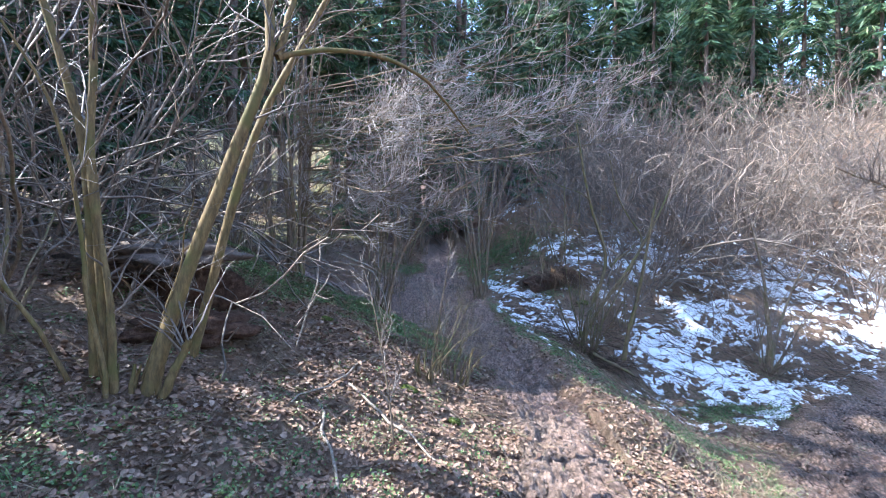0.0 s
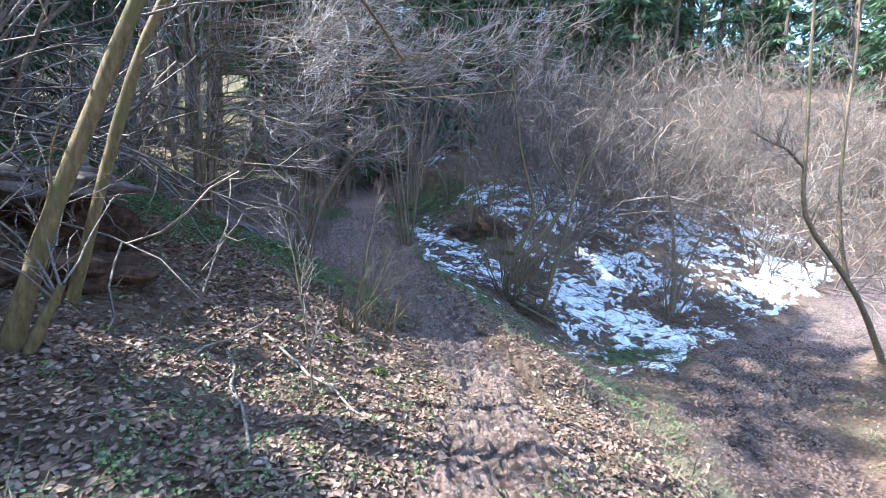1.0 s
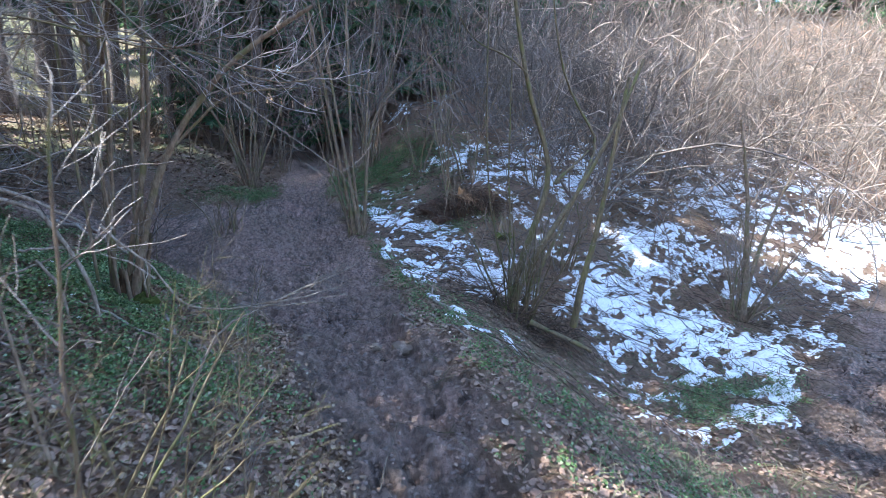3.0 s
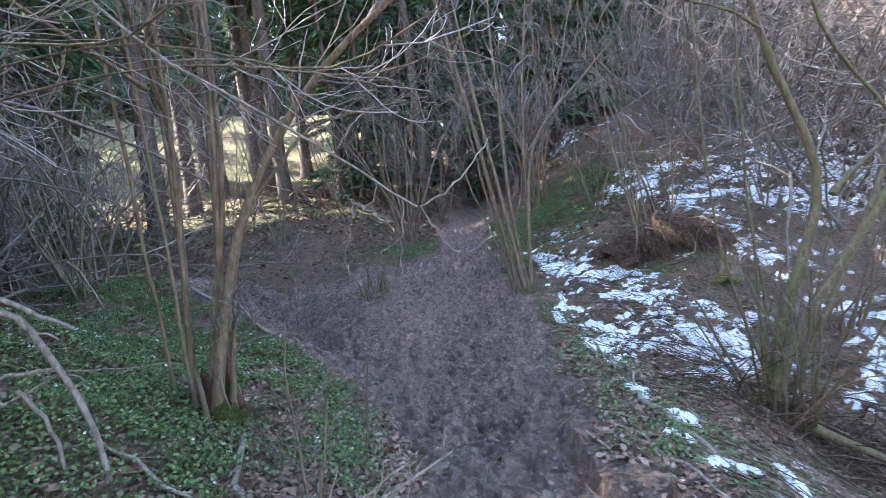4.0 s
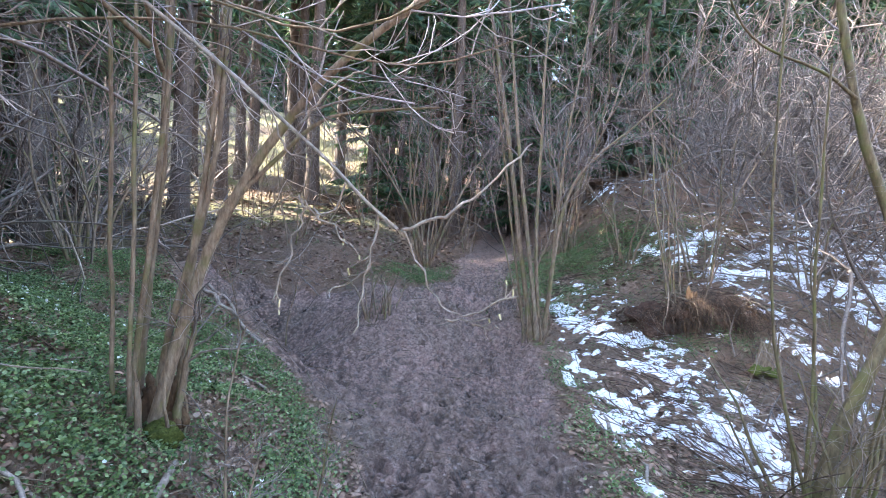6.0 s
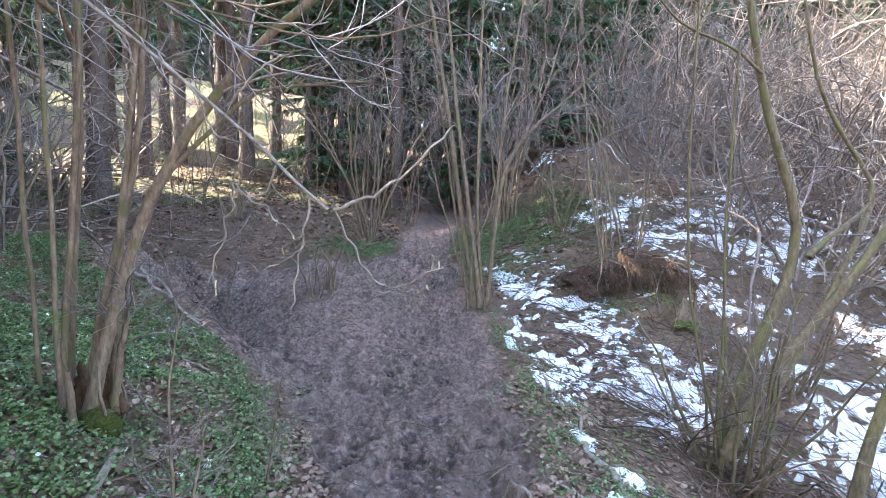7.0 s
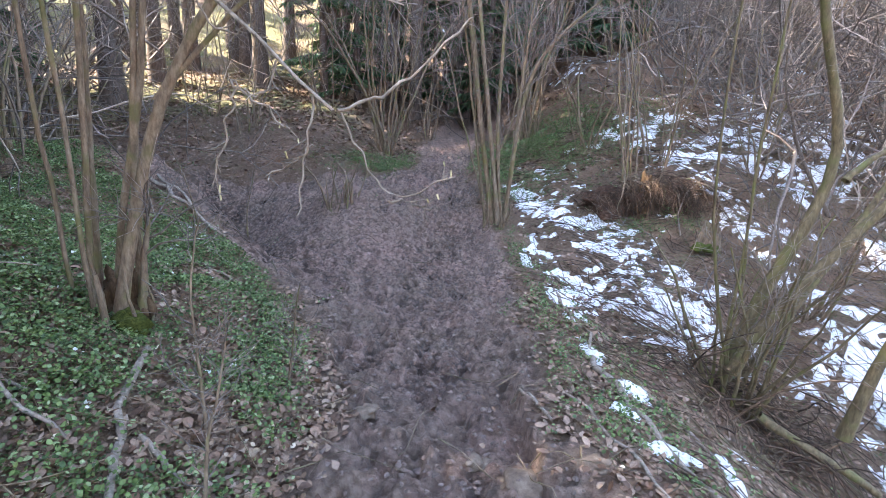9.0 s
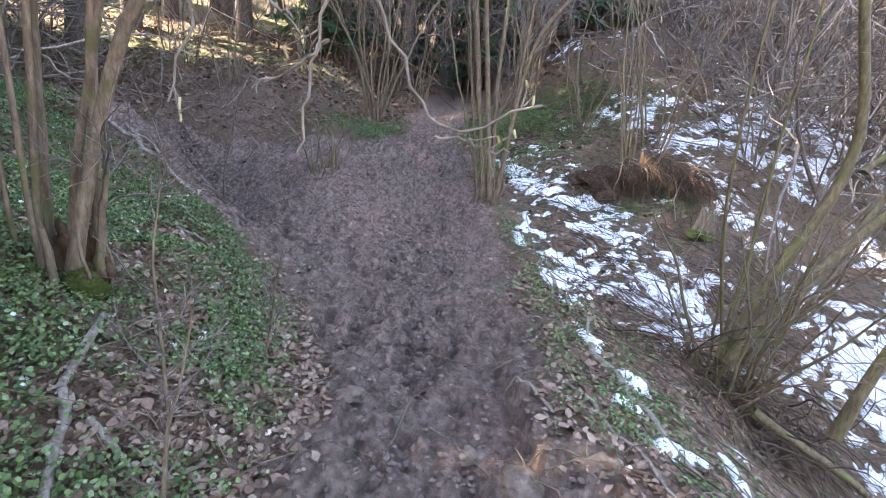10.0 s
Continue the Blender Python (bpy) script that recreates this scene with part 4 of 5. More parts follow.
def plant_spruces():
    rnd = random.Random(11)
    tall = [spruce(h, c, 3200, "tall dark spruce with drooping boughs", r, 0.45) for h, c, r in ((17, 3.2, 0.17), (15, 2.4, 0.15), (19, 4.2, 0.2))]
    close = [spruce(h, c, 7600, "tall dark spruce with fine drooping sprays", r, 0.3) for h, c, r in ((16, 3.0, 0.16), (18, 3.6, 0.18))]
    for x, y, turn in ((-9.6, 10.8, 0), (-10.2, 12.7, 80), (-9.9, 9.4, 150), (-7.0, 12.6, 40), (-7.2, 14.8, 10), (-9.4, 15.2, 95), (-8.2, 16.0, 200), (-6.8, 16.9, 250), (-5.9, 15.4, 310), (-4.6, 13.0, 130), (-10.2, 17.6, 170), (-7.6, 18.6, 20)):
        m = pose(x, y, gz(x, y), 0, 0, turn)
        if turn:
            copy_thing(high, m)
        else:
            high = spruce(20, 6.5, 4600, "tall spruce with a high crown and a bare trunk", 0.17, 0.42)
            high.matrix_basis = m
    # unseen spruces with crowns only up high, added to shade the cart track
    shade_spruce = spruce(20, 10.3, 3600, "unseen spruce with a high crown, added to shade the track", 0.17, 0.42)
    shade_spruce.matrix_basis = pose(-9.8, 2.2, gz(-9.8, 2.2))
    # out of view on the left, added to keep sun off mud and bank
    for x, y, k in ((-10.0, 4.2, 0.64), (-9.2, 3.4, 0.6), (-9.9, 2.8, 0.62), (-9.1, 2.2, 0.58), (-8.2, -1.4, 0.38), (-10.6, 3.6, 0.64), (-12.0, 5.0, 1.0), (-12.2, 6.0, 1.0), (-12.1, 7.0, 1.0), (-13.2, 5.5, 1.0)):
        copy_thing(close[0], pose(x, y, gz(x, y), 0, 0, 40 * y) @ Matrix.Scale(k, 4))
    # more of these sun blockers, for the crooked shrub on the slope
    for x, y in ((-12.6, 5.9), (-11.6, 6.6), (-13.4, 6.6)):
        copy_thing(shade_spruce, pose(x, y, gz(x, y), 0, 0, 50 * y))
    low = [spruce(h, 0.35, 7600, "young green spruce branched to the ground", 0.09) for h in (6.5, 5.0)]
    mid = [spruce(h, 0.6, 2900, "dense green spruce standing above the thicket", 0.13, 0.58) for h in (11, 9.5)]
    edge = ((4.2, 17.5), (7.5, 17.8), (10.2, 18.4), (12.6, 18.8), (15.2, 18.3), (17.8, 18.2), (6.4, 19.5), (8.8, 21), (11.2, 20.5), (13.8, 22), (16.4, 20.5), (19, 21), (21.5, 19), (24, 17), (10, 24), (15, 25), (20, 24.5), (5.5, 23), (1.5, 20.5), (-1.2, 20), (-3.6, 21.5), (26, 13))
    for i, (x, y) in enumerate(edge):
        m = pose(x, y, gz(x, y) - 0.1, 0, 0, rnd.uniform(0, 360))
        if i < 2:
            mid[i].matrix_basis = m
        else:
            copy_thing(mid[i % 2], m)
    # trunks seen down the path and beyond the hollow
    spots = [(-0.75, 14.5), (-1.6, 16.4), (0.4, 16.2), (-3.9, 17.6), (-3.0, 15.8), (1.9, 17.5), (0.6, 18),  (-6.2, 9.6), (-5.4, 18), (-7.4, 7.6), (-4.0, 19.4), (0.2, 21.5), (1.3, 24), (-0.9, 23.5), (2.6, 21), (-1.8, 20.6)]
    # wood behind and round about
    for i in range(40):
        x, y = rnd.uniform(-22, 34), rnd.uniform(16, 28)
        if (-19 < x < -6 and y > 17 and x > -0.62 * y - 8 and x < -0.34 * y) or min(math.hypot(x - a, y - b2) for a, b2 in spots) < 2.3:
            continue
        if x > 5 and y < 19:
            continue
        spots.append((x, y))
    # mostly unseen trees left of and behind the camera, added as sun blockers
    for a in ((-7.6, -4.8), (-8.3, 8.6), (-9.2, 9.7), (-10.9, 9.4), (-9.5, 5.0), (-8.4, 5.6), (-10.5, -3.6), (-8.5, -5.0), (-9.0, 8.8), (-8.4, 6.4), (-5.6, -7.5), (-12, 7.4), (-4.2, -11), (1, -13), (6, -12), (11, -9), (15, -4), (-11.3, 4.8)):
        spots.append(a)
    far_kind = [spruce(h, 1.2, 2400, "distant dark spruce of the wood's edge", 0.2, 0.95) for h in (18, 21)]
    for i in range(130):
        a, d = (rnd.uniform(-75, 80), rnd.uniform(30, 62)) if i < 64 else (rnd.uniform(-58, -6), rnd.uniform(44, 60))
        x, y = d * math.sin(radians(a)), d * math.cos(radians(a))
        if -42 < a < -14 and d < 44:
            continue
        m = pose(x, y, gz(x, y), 0, 0, rnd.uniform(0, 360))
        if i < 2:
            far_kind[i].matrix_basis = m
        else:
            copy_thing(far_kind[i % 2], m)
    near_ones = []
    for i, (x, y) in enumerate(spots):
        m = pose(x, y, gz(x, y), rnd.uniform(-1.5, 1.5), rnd.uniform(-1.5, 1.5), rnd.uniform(0, 360))
        if i < 3:
            tall[i].matrix_basis = m
        elif math.hypot(x, y - 3) < 13.5:
            near_ones.append(m)
        else:
            copy_thing(tall[i % 3], m)
    for i, m in enumerate(near_ones):
        if i < 2:
            close[i].matrix_basis = m
        else:
            copy_thing(close[i % 2], m)
    # those near x = -11 stand unseen and only shade the bank
    for i, (x, y) in enumerate(((3.0, 12.2), (4.8, 14.0), (1.2, 13.4), (2.4, 16.0), (6.5, 15.8), (9.5, 17.5), (-2.2, 13.0), (13, 18), (-2.9, 12.6), (7.8, 19.5), (-11.6, 2.2), (-11.4, 0.2), (-11.2, 3.7), (-11, -1.6), (-8.9, 7.4), (-0.3, 17.2), (-2.2, 17.8), (0.9, 15.0), (2.3, 11.5), (3.5, 11.2))):
        m = pose(x, y, gz(x, y), 0, 0, rnd.uniform(0, 360))
        if i < 2:
            low[i].matrix_basis = m
        else:
            copy_thing(low[i % 2], m)

    # small spruces mostly out of view, added to shade bank and path
    for i, x, y, k in ((0, -6.2, 2.5, 0.85), (1, -8.0, -2.6, 1.0), (1, -8.1, -1.5, 1.05), (1, -7.9, -0.4, 1.0), (1, -8.1, 0.7, 1.05), (1, -8.0, 1.8, 1.1), (1, -7.7, -3.7, 1.1), (1, -6.4, 1.2, 1.0), (1, -6.4, -0.9, 0.62), (0, -6.5, -2.2, 0.66), (1, -6.3, -3.2, 1.0), (0, -5.8, -3.9, 0.7), (0, -6.7, 0.2, 0.5), (1, -9.2, 8.6, 1.2), (0, -8.6, 9.9, 1.0), (0, -6.5, -4.1, 1.0)):
        copy_thing(low[i], pose(x, y, gz(x, y), 0, 0, 60 * x) @ Matrix.Scale(k, 4))


plant_spruces()

# ---------------------------------------------------------------- litter, greens, grass


def scattered(count, x0, x1, y0, y1, weight, seed):
    """Random places on the ground, thinned by a weight from 0 to 1."""
    r = np.random.default_rng(seed)
    x, y = r.uniform(x0, x1, count * 8), r.uniform(y0, y1, count * 8)
    keep = r.uniform(0, 1, count * 8) < weight(x, y)
    return x[keep][:count], y[keep][:count]


def leaf_mesh(name, x, y, z, size, tilt, mat, wide=0.32, curl=0.15, seed=0):
    """Curled leaves of two folded blades each."""
    r = np.random.default_rng(seed)
    m = len(x)
    a = r.uniform(0, 2 * np.pi, m)
    d = unit(np.stack([np.cos(a), np.sin(a), r.normal(0, 1, m) * tilt], 1))
    s = unit(np.cross(d, np.stack([r.normal(0, tilt, m), r.normal(0, tilt, m), np.ones(m)], 1)))
    up = np.cross(s, d)
    ln, c = (size * r.uniform(0.6, 1.3, m))[:, None], (curl * r.normal(0.3, 1, m))[:, None]
    o = np.stack([x, y, z], 1)
    base, tip = o - d * ln * 0.5, o + d * ln * 0.5
    w = wide * r.uniform(0.8, 1.2, m)[:, None]
    up = up * ln
    v = np.stack([base, o - d * ln * 0.15 - s * ln * w + up * c, o + d * ln * 0.2 - s * ln * w * 0.9 + up * c, tip + up * c * 0.6,
                  o + d * ln * 0.2 + s * ln * w * 0.9 + up * c, o - d * ln * 0.15 + s * ln * w + up * c], 1).reshape(-1, 3)
    i = np.arange(m)[:, None] * 6
    f = np.concatenate([i + np.array([0, 1, 2, 3]), i + np.array([0, 3, 4, 5])], 0)
    return mesh_of(name, v, f, mat, False)


def dry_weight(x, y):
    off = np.maximum(0, np.hypot(x + 0.8, y - 0.2) - 4)
    return (1 - 0.994 * mud_amount(x, y)) * (0.3 + 0.7 * step(0.35, 0.6, fbm(x * 1.1, y * 1.1, 3, 81))) * np.exp(-off / 4.2) * np.where(x > path_x(y), 0.75, 1.0)


lx, ly = scattered(76000, -7, 9, -5.2, 10, dry_weight, 1)
me = leaf_mesh("leaf_litter", lx, ly, ground_z(lx, ly) + 0.01, 0.047, 0.35, M_LEAF, seed=2)
tagged(new("leaf_litter", me), "dry brown fallen leaves covering the bank", "leaf litter", kind="stuff")


def small_litter(x, y):
    return (1 - 0.99 * mud_amount(x, y)) * (0.45 + 0.55 * step(0.35, 0.6, fbm(x * 2.1, y * 2.1, 3, 85)))


fx_, fy_ = scattered(34000, -4.2, 1.4, -5.4, 3.2, small_litter, 16)
me = leaf_mesh("small_leaf_litter", fx_, fy_, ground_z(fx_, fy_) + 0.006, 0.033, 0.4, M_LEAF, 0.28, 0.25, 17)
tagged(new("small_leaf_litter", me), "crumbled dry leaves between the larger ones", "leaf litter", kind="stuff")


def verge_litter(x, y):
    left = mud_left(y) - x
    return np.clip(step(-0.1, 0.1, left) * (0.3 + 0.7 * step(2.0, 0.6, left)) * step(3.6, 1.8, y) + 0.16 * step(0.15, 0.4, x - mud_right(y)) * step(0.9, 0.4, x - mud_right(y)), 0, 1)


fx_, fy_ = scattered(5200, -3.4, 1.5, 0.2, 3.6, verge_litter, 24)
me = leaf_mesh("verge_leaf_litter", fx_, fy_, ground_z(fx_, fy_) + 0.014, 0.029, 0.5, M_TANLEAF, 0.36, 0.25, 25)
tagged(new("verge_leaf_litter", me), "tan and pale fallen leaves along the path's verge", "leaf litter", kind="stuff")


def far_litter(x, y):
    return (1 - mud_amount(x, y)) * (0.25 + 0.75 * step(0.35, 0.6, fbm(x * 0.9, y * 0.9, 3, 83))) * step(5.5, 7.5, y + 0.6 * np.maximum(0, -x - 3))


fx_, fy_ = scattered(17000, -10, 3.2, 2, 15, far_litter, 14)
me = leaf_mesh("far_leaf_litter", fx_, fy_, ground_z(fx_, fy_) + 0.012, 0.075, 0.35, M_LEAF, seed=15)
tagged(new("far_leaf_litter", me), "dry brown leaves under the trees beyond the hollow", "leaf litter", kind="stuff")


def clod_weight(x, y):
    return mud_amount(x, y) * np.exp(-np.maximum(0, np.hypot(x, y - 2.5) - 4) / 2.5) * (0.25 + 0.75 * step(0.4, 0.6, fbm(x * 3, y * 3, 2, 113)))


qx, qy = scattered(8000, -3.5, 6, -4, 10, clod_weight, 12)
m = len(qx)
r5 = np.random.default_rng(13)
octa = np.array([(1, 0, 0), (0, 1, 0), (-1, 0, 0), (0, -1, 0), (0, 0, 1), (0.7, 0.7, 0.2), (-0.7, 0.7, 0.2), (-0.7, -0.7, 0.2), (0.7, -0.7, 0.2)])
size = r5.uniform(0.005, 0.015, m)
v = octa[None] * r5.uniform(0.65, 1.3, (m, 9, 1)) * size[:, None, None] * np.array([1, 1, 0.9])
turn = r5.uniform(0, 2 * np.pi, m)[:, None]
vx = v[..., 0] * np.cos(turn) * 1.3 - v[..., 1] * np.sin(turn)
vy = v[..., 0] * np.sin(turn) * 1.3 + v[..., 1] * np.cos(turn)
v = np.stack([vx + qx[:, None], vy + qy[:, None], v[..., 2] + ground_z(qx, qy)[:, None] + 0.003], -1).reshape(-1, 3)
rim = (0, 5, 1, 6, 2, 7, 3, 8)
tri = np.array([(rim[i], rim[(i + 1) % 8], 4) for i in range(8)])
f = (np.arange(m)[:, None, None] * 9 + tri[None]).reshape(-1, 3)
tagged(new("mud_clods", mesh_of("mud_clods", v, f, M_CLOD, False)), "wet trodden clods of brown mud on the path", "mud", kind="stuff")


def green_weight(x, y):
    """Greens carpet the bank beside the hollow and thin out into the leaf litter nearer by."""
    spots = ((-1.0, 8.3, 0.6, 0.6, 0.8), (1.9, 8.8, 1.3, 1.0, 0.9), (1.0, 7.4, 0.4, 0.6, 0.7), (-1.2, 6.7, 0.5, 0.5, 0.16), (0.95, 2.2, 0.35, 1.2, 0.26), (0.85, 4.4, 0.2, 0.9, 0.4), (-1.3, 1.0, 0.6, 0.7, 0.16),
             (4.2, 1.95, 0.7, 0.3, 1.0), (1.6, 0.4, 0.7, 1.2, 0.07), (-3.2, -3.3, 1.0, 1.0, 0.16), (-1.8, -2.4, 1.2, 1.2, 0.05), (2.4, 0.2, 0.7, 0.8, 0.2), (-3.4, 0.6, 0.8, 0.9, 0.2), (2.6, 5.9, 0.5, 0.25, 0.6), (-0.6, -3.1, 0.5, 0.5, 0.15))
    out = 0.01 + 0 * x
    for cx, cy, rx, ry, a in spots:
        out = out + a * np.exp(-((x - cx) / rx) ** 2 - ((y - cy) / ry) ** 2)
    bank = step(0.05, 0.5, mud_left(y) - x) * step(6.4, 5.2, y) * step(-6.5, -5.0, x)
    out = out + bank * (0.5 * step(0.6, 1.2, y) + 0.6 * step(1.3, 2.2, y)) * (1 - 0.75 * np.exp(-(((x + 2.4) / 0.7) ** 2 + ((y - 4.9) / 0.4) ** 2)))
    return np.clip(out, 0, 1) * (1 - 0.95 * mud_amount(x, y)) * step(0.26, 0.52, fbm(x * 2.2, y * 2.2, 3, 91))


px, py = scattered(26000, -6.5, 6, -5, 10.5, green_weight, 3)
r3 = np.random.default_rng(4)
rep = 11
lx = np.repeat(px, rep) + r3.normal(0, 0.03, len(px) * rep)
ly = np.repeat(py, rep) + r3.normal(0, 0.03, len(px) * rep)
lz = ground_z(lx, ly) + r3.uniform(0.008, 0.06, len(lx))
me = leaf_mesh("ground_greens", lx, ly, lz, 0.019, 0.6, M_GREEN, 0.36, 0.14, 5)
tagged(new("ground_greens", me), "fresh green spring plants carpeting the ground", "ground plants", kind="stuff")


# small white spring flowers among the greens
wx, wy = scattered(190, -5.5, -0.5, 1.2, 5.4, lambda x, y: green_weight(x, y) ** 2, 18)
r8 = np.random.default_rng(19)
wx, wy = np.repeat(wx, 3) + r8.normal(0, 0.008, len(wx) * 3), np.repeat(wy, 3) + r8.normal(0, 0.008, len(wy) * 3)
me = leaf_mesh("white_flowers", wx, wy, ground_z(wx, wy) + 0.07, 0.015, 0.8, M_PETAL, 0.4, 0.2, 20)
tagged(new("white_flowers", me), "tiny white spring flowers scattered through the greens", "flowers", kind="stuff")


def blades(name, x, y, length, mat, seed, lean=0.5):
    r = np.random.default_rng(seed)
    m = len(x)
    a = r.uniform(0, 2 * np.pi, m)
    d = np.stack([np.cos(a) * lean, np.sin(a) * lean, np.full(m, 0.9)], 1) * (length * r.uniform(0.5, 1.3, m))[:, None]
    s = np.stack([-np.sin(a), np.cos(a), 0 * a], 1) * 0.0025
    o = np.stack([x, y, ground_z(x, y) - 0.01], 1)
    mid = o + d * 0.6
    tip = o + d * np.array([1.5, 1.5, 0.8])
    v = np.stack([o - s, o + s, mid + s, mid - s, tip], 1).reshape(-1, 3)
    i = np.arange(m)[:, None] * 5
    f = np.concatenate([i + np.array([0, 1, 2]), i + np.array([0, 2, 3]), i + np.array([3, 2, 4])], 0)
    return mesh_of(name, v, f, mat, False)


def grass_weight(x, y):
    v = x - path_x(y) - path_half(y)
    band = (0.16 * np.exp(-((v - 0.75) / 0.8) ** 2) + 0.25 * np.exp(-((v - 1.8) / 0.8) ** 2)) * step(2.2, 0.4, y) + 0.5 * np.exp(-((x - 4.2) / 0.9) ** 2 - ((y - 1.9) / 0.35) ** 2) + 0.5 * np.exp(-((x + 3.3) / 0.7) ** 2 - ((y + 3.4) / 0.7) ** 2)
    band = band + 0.5 * np.exp(-((track_off(x, y) - 1.4) / 0.5) ** 2) * step(2, 4, x) + 0.4 * np.exp(-((track_off(x, y) + 1.3) / 0.5) ** 2) * step(1, 2, x) * step(1.5, 0, y)
    return np.clip(band, 0, 1) * step(0.42, 0.66, fbm(x * 2.4, y * 2.4, 3, 101)) * (1 - 0.9 * mud_amount(x, y))


bx, by = scattered(24000, -4.5, 8, -5, 5, grass_weight, 6)
me = blades("grass", bx, by, 0.12, M_GRASS, 7, 1.2)
tagged(new("grass", me), "thin pale and green grass along the path's shoulder", "grass", kind="stuff")


def stick_weight(x, y):
    heap = 1.6 * np.exp(-((x - 1.9) / 0.8) ** 2 - ((y - 2.8) / 1.0) ** 2) + 0.6 * step(1.0, 2.2, x) * step(2.0, 3.2, y)
    return np.clip(0.22 + heap + 0.3 * np.exp(-((x + 1.8) / 1.6) ** 2 - ((y - 5.5) / 2.0) ** 2) + 0.3 * step(1.6, 2.6, x) * step(1.8, 2.6, y), 0, 1) * (1 - 0.85 * mud_amount(x, y))


kx, ky = scattered(11500, -6, 9, -5, 9, stick_weight, 8)
m = len(kx)
r9 = np.random.default_rng(9)
a = r9.uniform(0, 2 * np.pi, m)
ln = r9.uniform(0.08, 0.55, m)
tt = np.linspace(-0.5, 0.5, 4)
sxy = np.stack([kx[:, None] + np.cos(a)[:, None] * ln[:, None] * tt, ky[:, None] + np.sin(a)[:, None] * ln[:, None] * tt], -1) + r9.normal(0, 0.006, (m, 4, 2))
sz = ground_z(sxy[..., 0].ravel(), sxy[..., 1].ravel()).reshape(m, 4) + r9.uniform(0.004, 0.045, (m, 1))
sp = np.concatenate([sxy, sz[..., None]], -1)
tb = Tubes().add(sp, np.repeat(r9.uniform(0.0015, 0.005, m)[:, None], 4, 1) * np.linspace(1, 0.6, 4), 3)
tagged(new("twig_litter", tb.mesh("twig_litter", M_STEM)), "broken dry twigs strewn over the ground", "twig litter", kind="stuff")

# dead stalks that lie down the snowy slope
def stalk_weight(x, y):
    return np.clip(0.55 + 0.9 * np.exp(-((x - 2.4) / 0.9) ** 2 - ((y - 3.6) / 1.0) ** 2), 0, 1) * step(0.25, 0.6, x - mud_right(y)) * (1 - mud_amount(x, y)) * (0.15 + 0.85 * step(0.42, 0.58, fbm(x * 1.6, y * 1.6, 3, 131)))


kx, ky = scattered(2900, 0.8, 10, 1.4, 9, stalk_weight, 26)
m = len(kx)
r7 = np.random.default_rng(27)
a = r7.normal(-0.65, 0.85, m)
ln = r7.uniform(0.08, 0.42, m)
tt = np.linspace(-0.5, 0.5, 4)
sxy = np.stack([kx[:, None] + np.cos(a)[:, None] * ln[:, None] * tt, ky[:, None] + np.sin(a)[:, None] * ln[:, None] * tt], -1) + r7.normal(0, 0.014, (m, 4, 2))
sz = ground_z(sxy[..., 0].ravel(), sxy[..., 1].ravel()).reshape(m, 4) + r7.uniform(0.02, 0.06, (m, 1))
tb = Tubes().add(np.concatenate([sxy, sz[..., None]], -1), np.repeat(r7.uniform(0.002, 0.0065, m)[:, None], 4, 1) * np.linspace(1, 0.6, 4), 3)
tagged(new("snow_stalks", tb.mesh("snow_stalks", M_DRYGRASS)), "dark dead stalks lying across the thawing snow", "dead stalks", kind="stuff")

# ---------------------------------------------------------------- single branches, logs, stones


def crooked_branch(name, lines, label, mat=M_TWIG, category="branch", twigs=0, twig_len=0.12, group="", catkins=0):
    """A branch of one main line and its side shoots, each a part."""
    base = np.array(lines[0][0][0])
    ob = thing(name, base, label, category, group)
    ps, rs = [], []
    for i, (line, r0, r1) in enumerate(lines):
        p = polyline(line, 12) - base
        p[1:] += rng.normal(0, 0.003, (11, 3))
        r = np.linspace(r0, r1, 12) * rng.uniform(0.9, 1.1, 12)
        me = Tubes().add(p, r, 6).mesh("limb", mat)
        if i == 0:
            limb = part("limb", me, ob)
        else:
            part("side_shoot", me, limb)
        ps.append(p), rs.append(r)
    if twigs:
        tw = Tubes()
        tp, tr = sprout(np.stack(ps), np.stack(rs), twigs, 0.15, 1.0, 0.8, twig_len, 0.5, 5, 0.2, -0.1, 0.6)
        tw.add(tp, tr, 4)
        part("twig_mass", tw.mesh("twig_mass", mat), ob, "short crooked spurs", "stuff")
        if catkins:
            pick = rng.integers(0, len(tp), catkins)
            s = tp[pick, -1]
            cp, cr = grow(s, np.tile([[0.2, 0, -1.0]], (catkins, 1)), rng.uniform(0.005, 0.013, catkins), np.full(catkins, 0.0017), 4, 0.2, 0, 0.8)
            part("bud_mass", Tubes().add(cp, cr, 5).mesh("bud_mass", M_CATKIN), ob, "pale swollen buds", "stuff")
    return ob


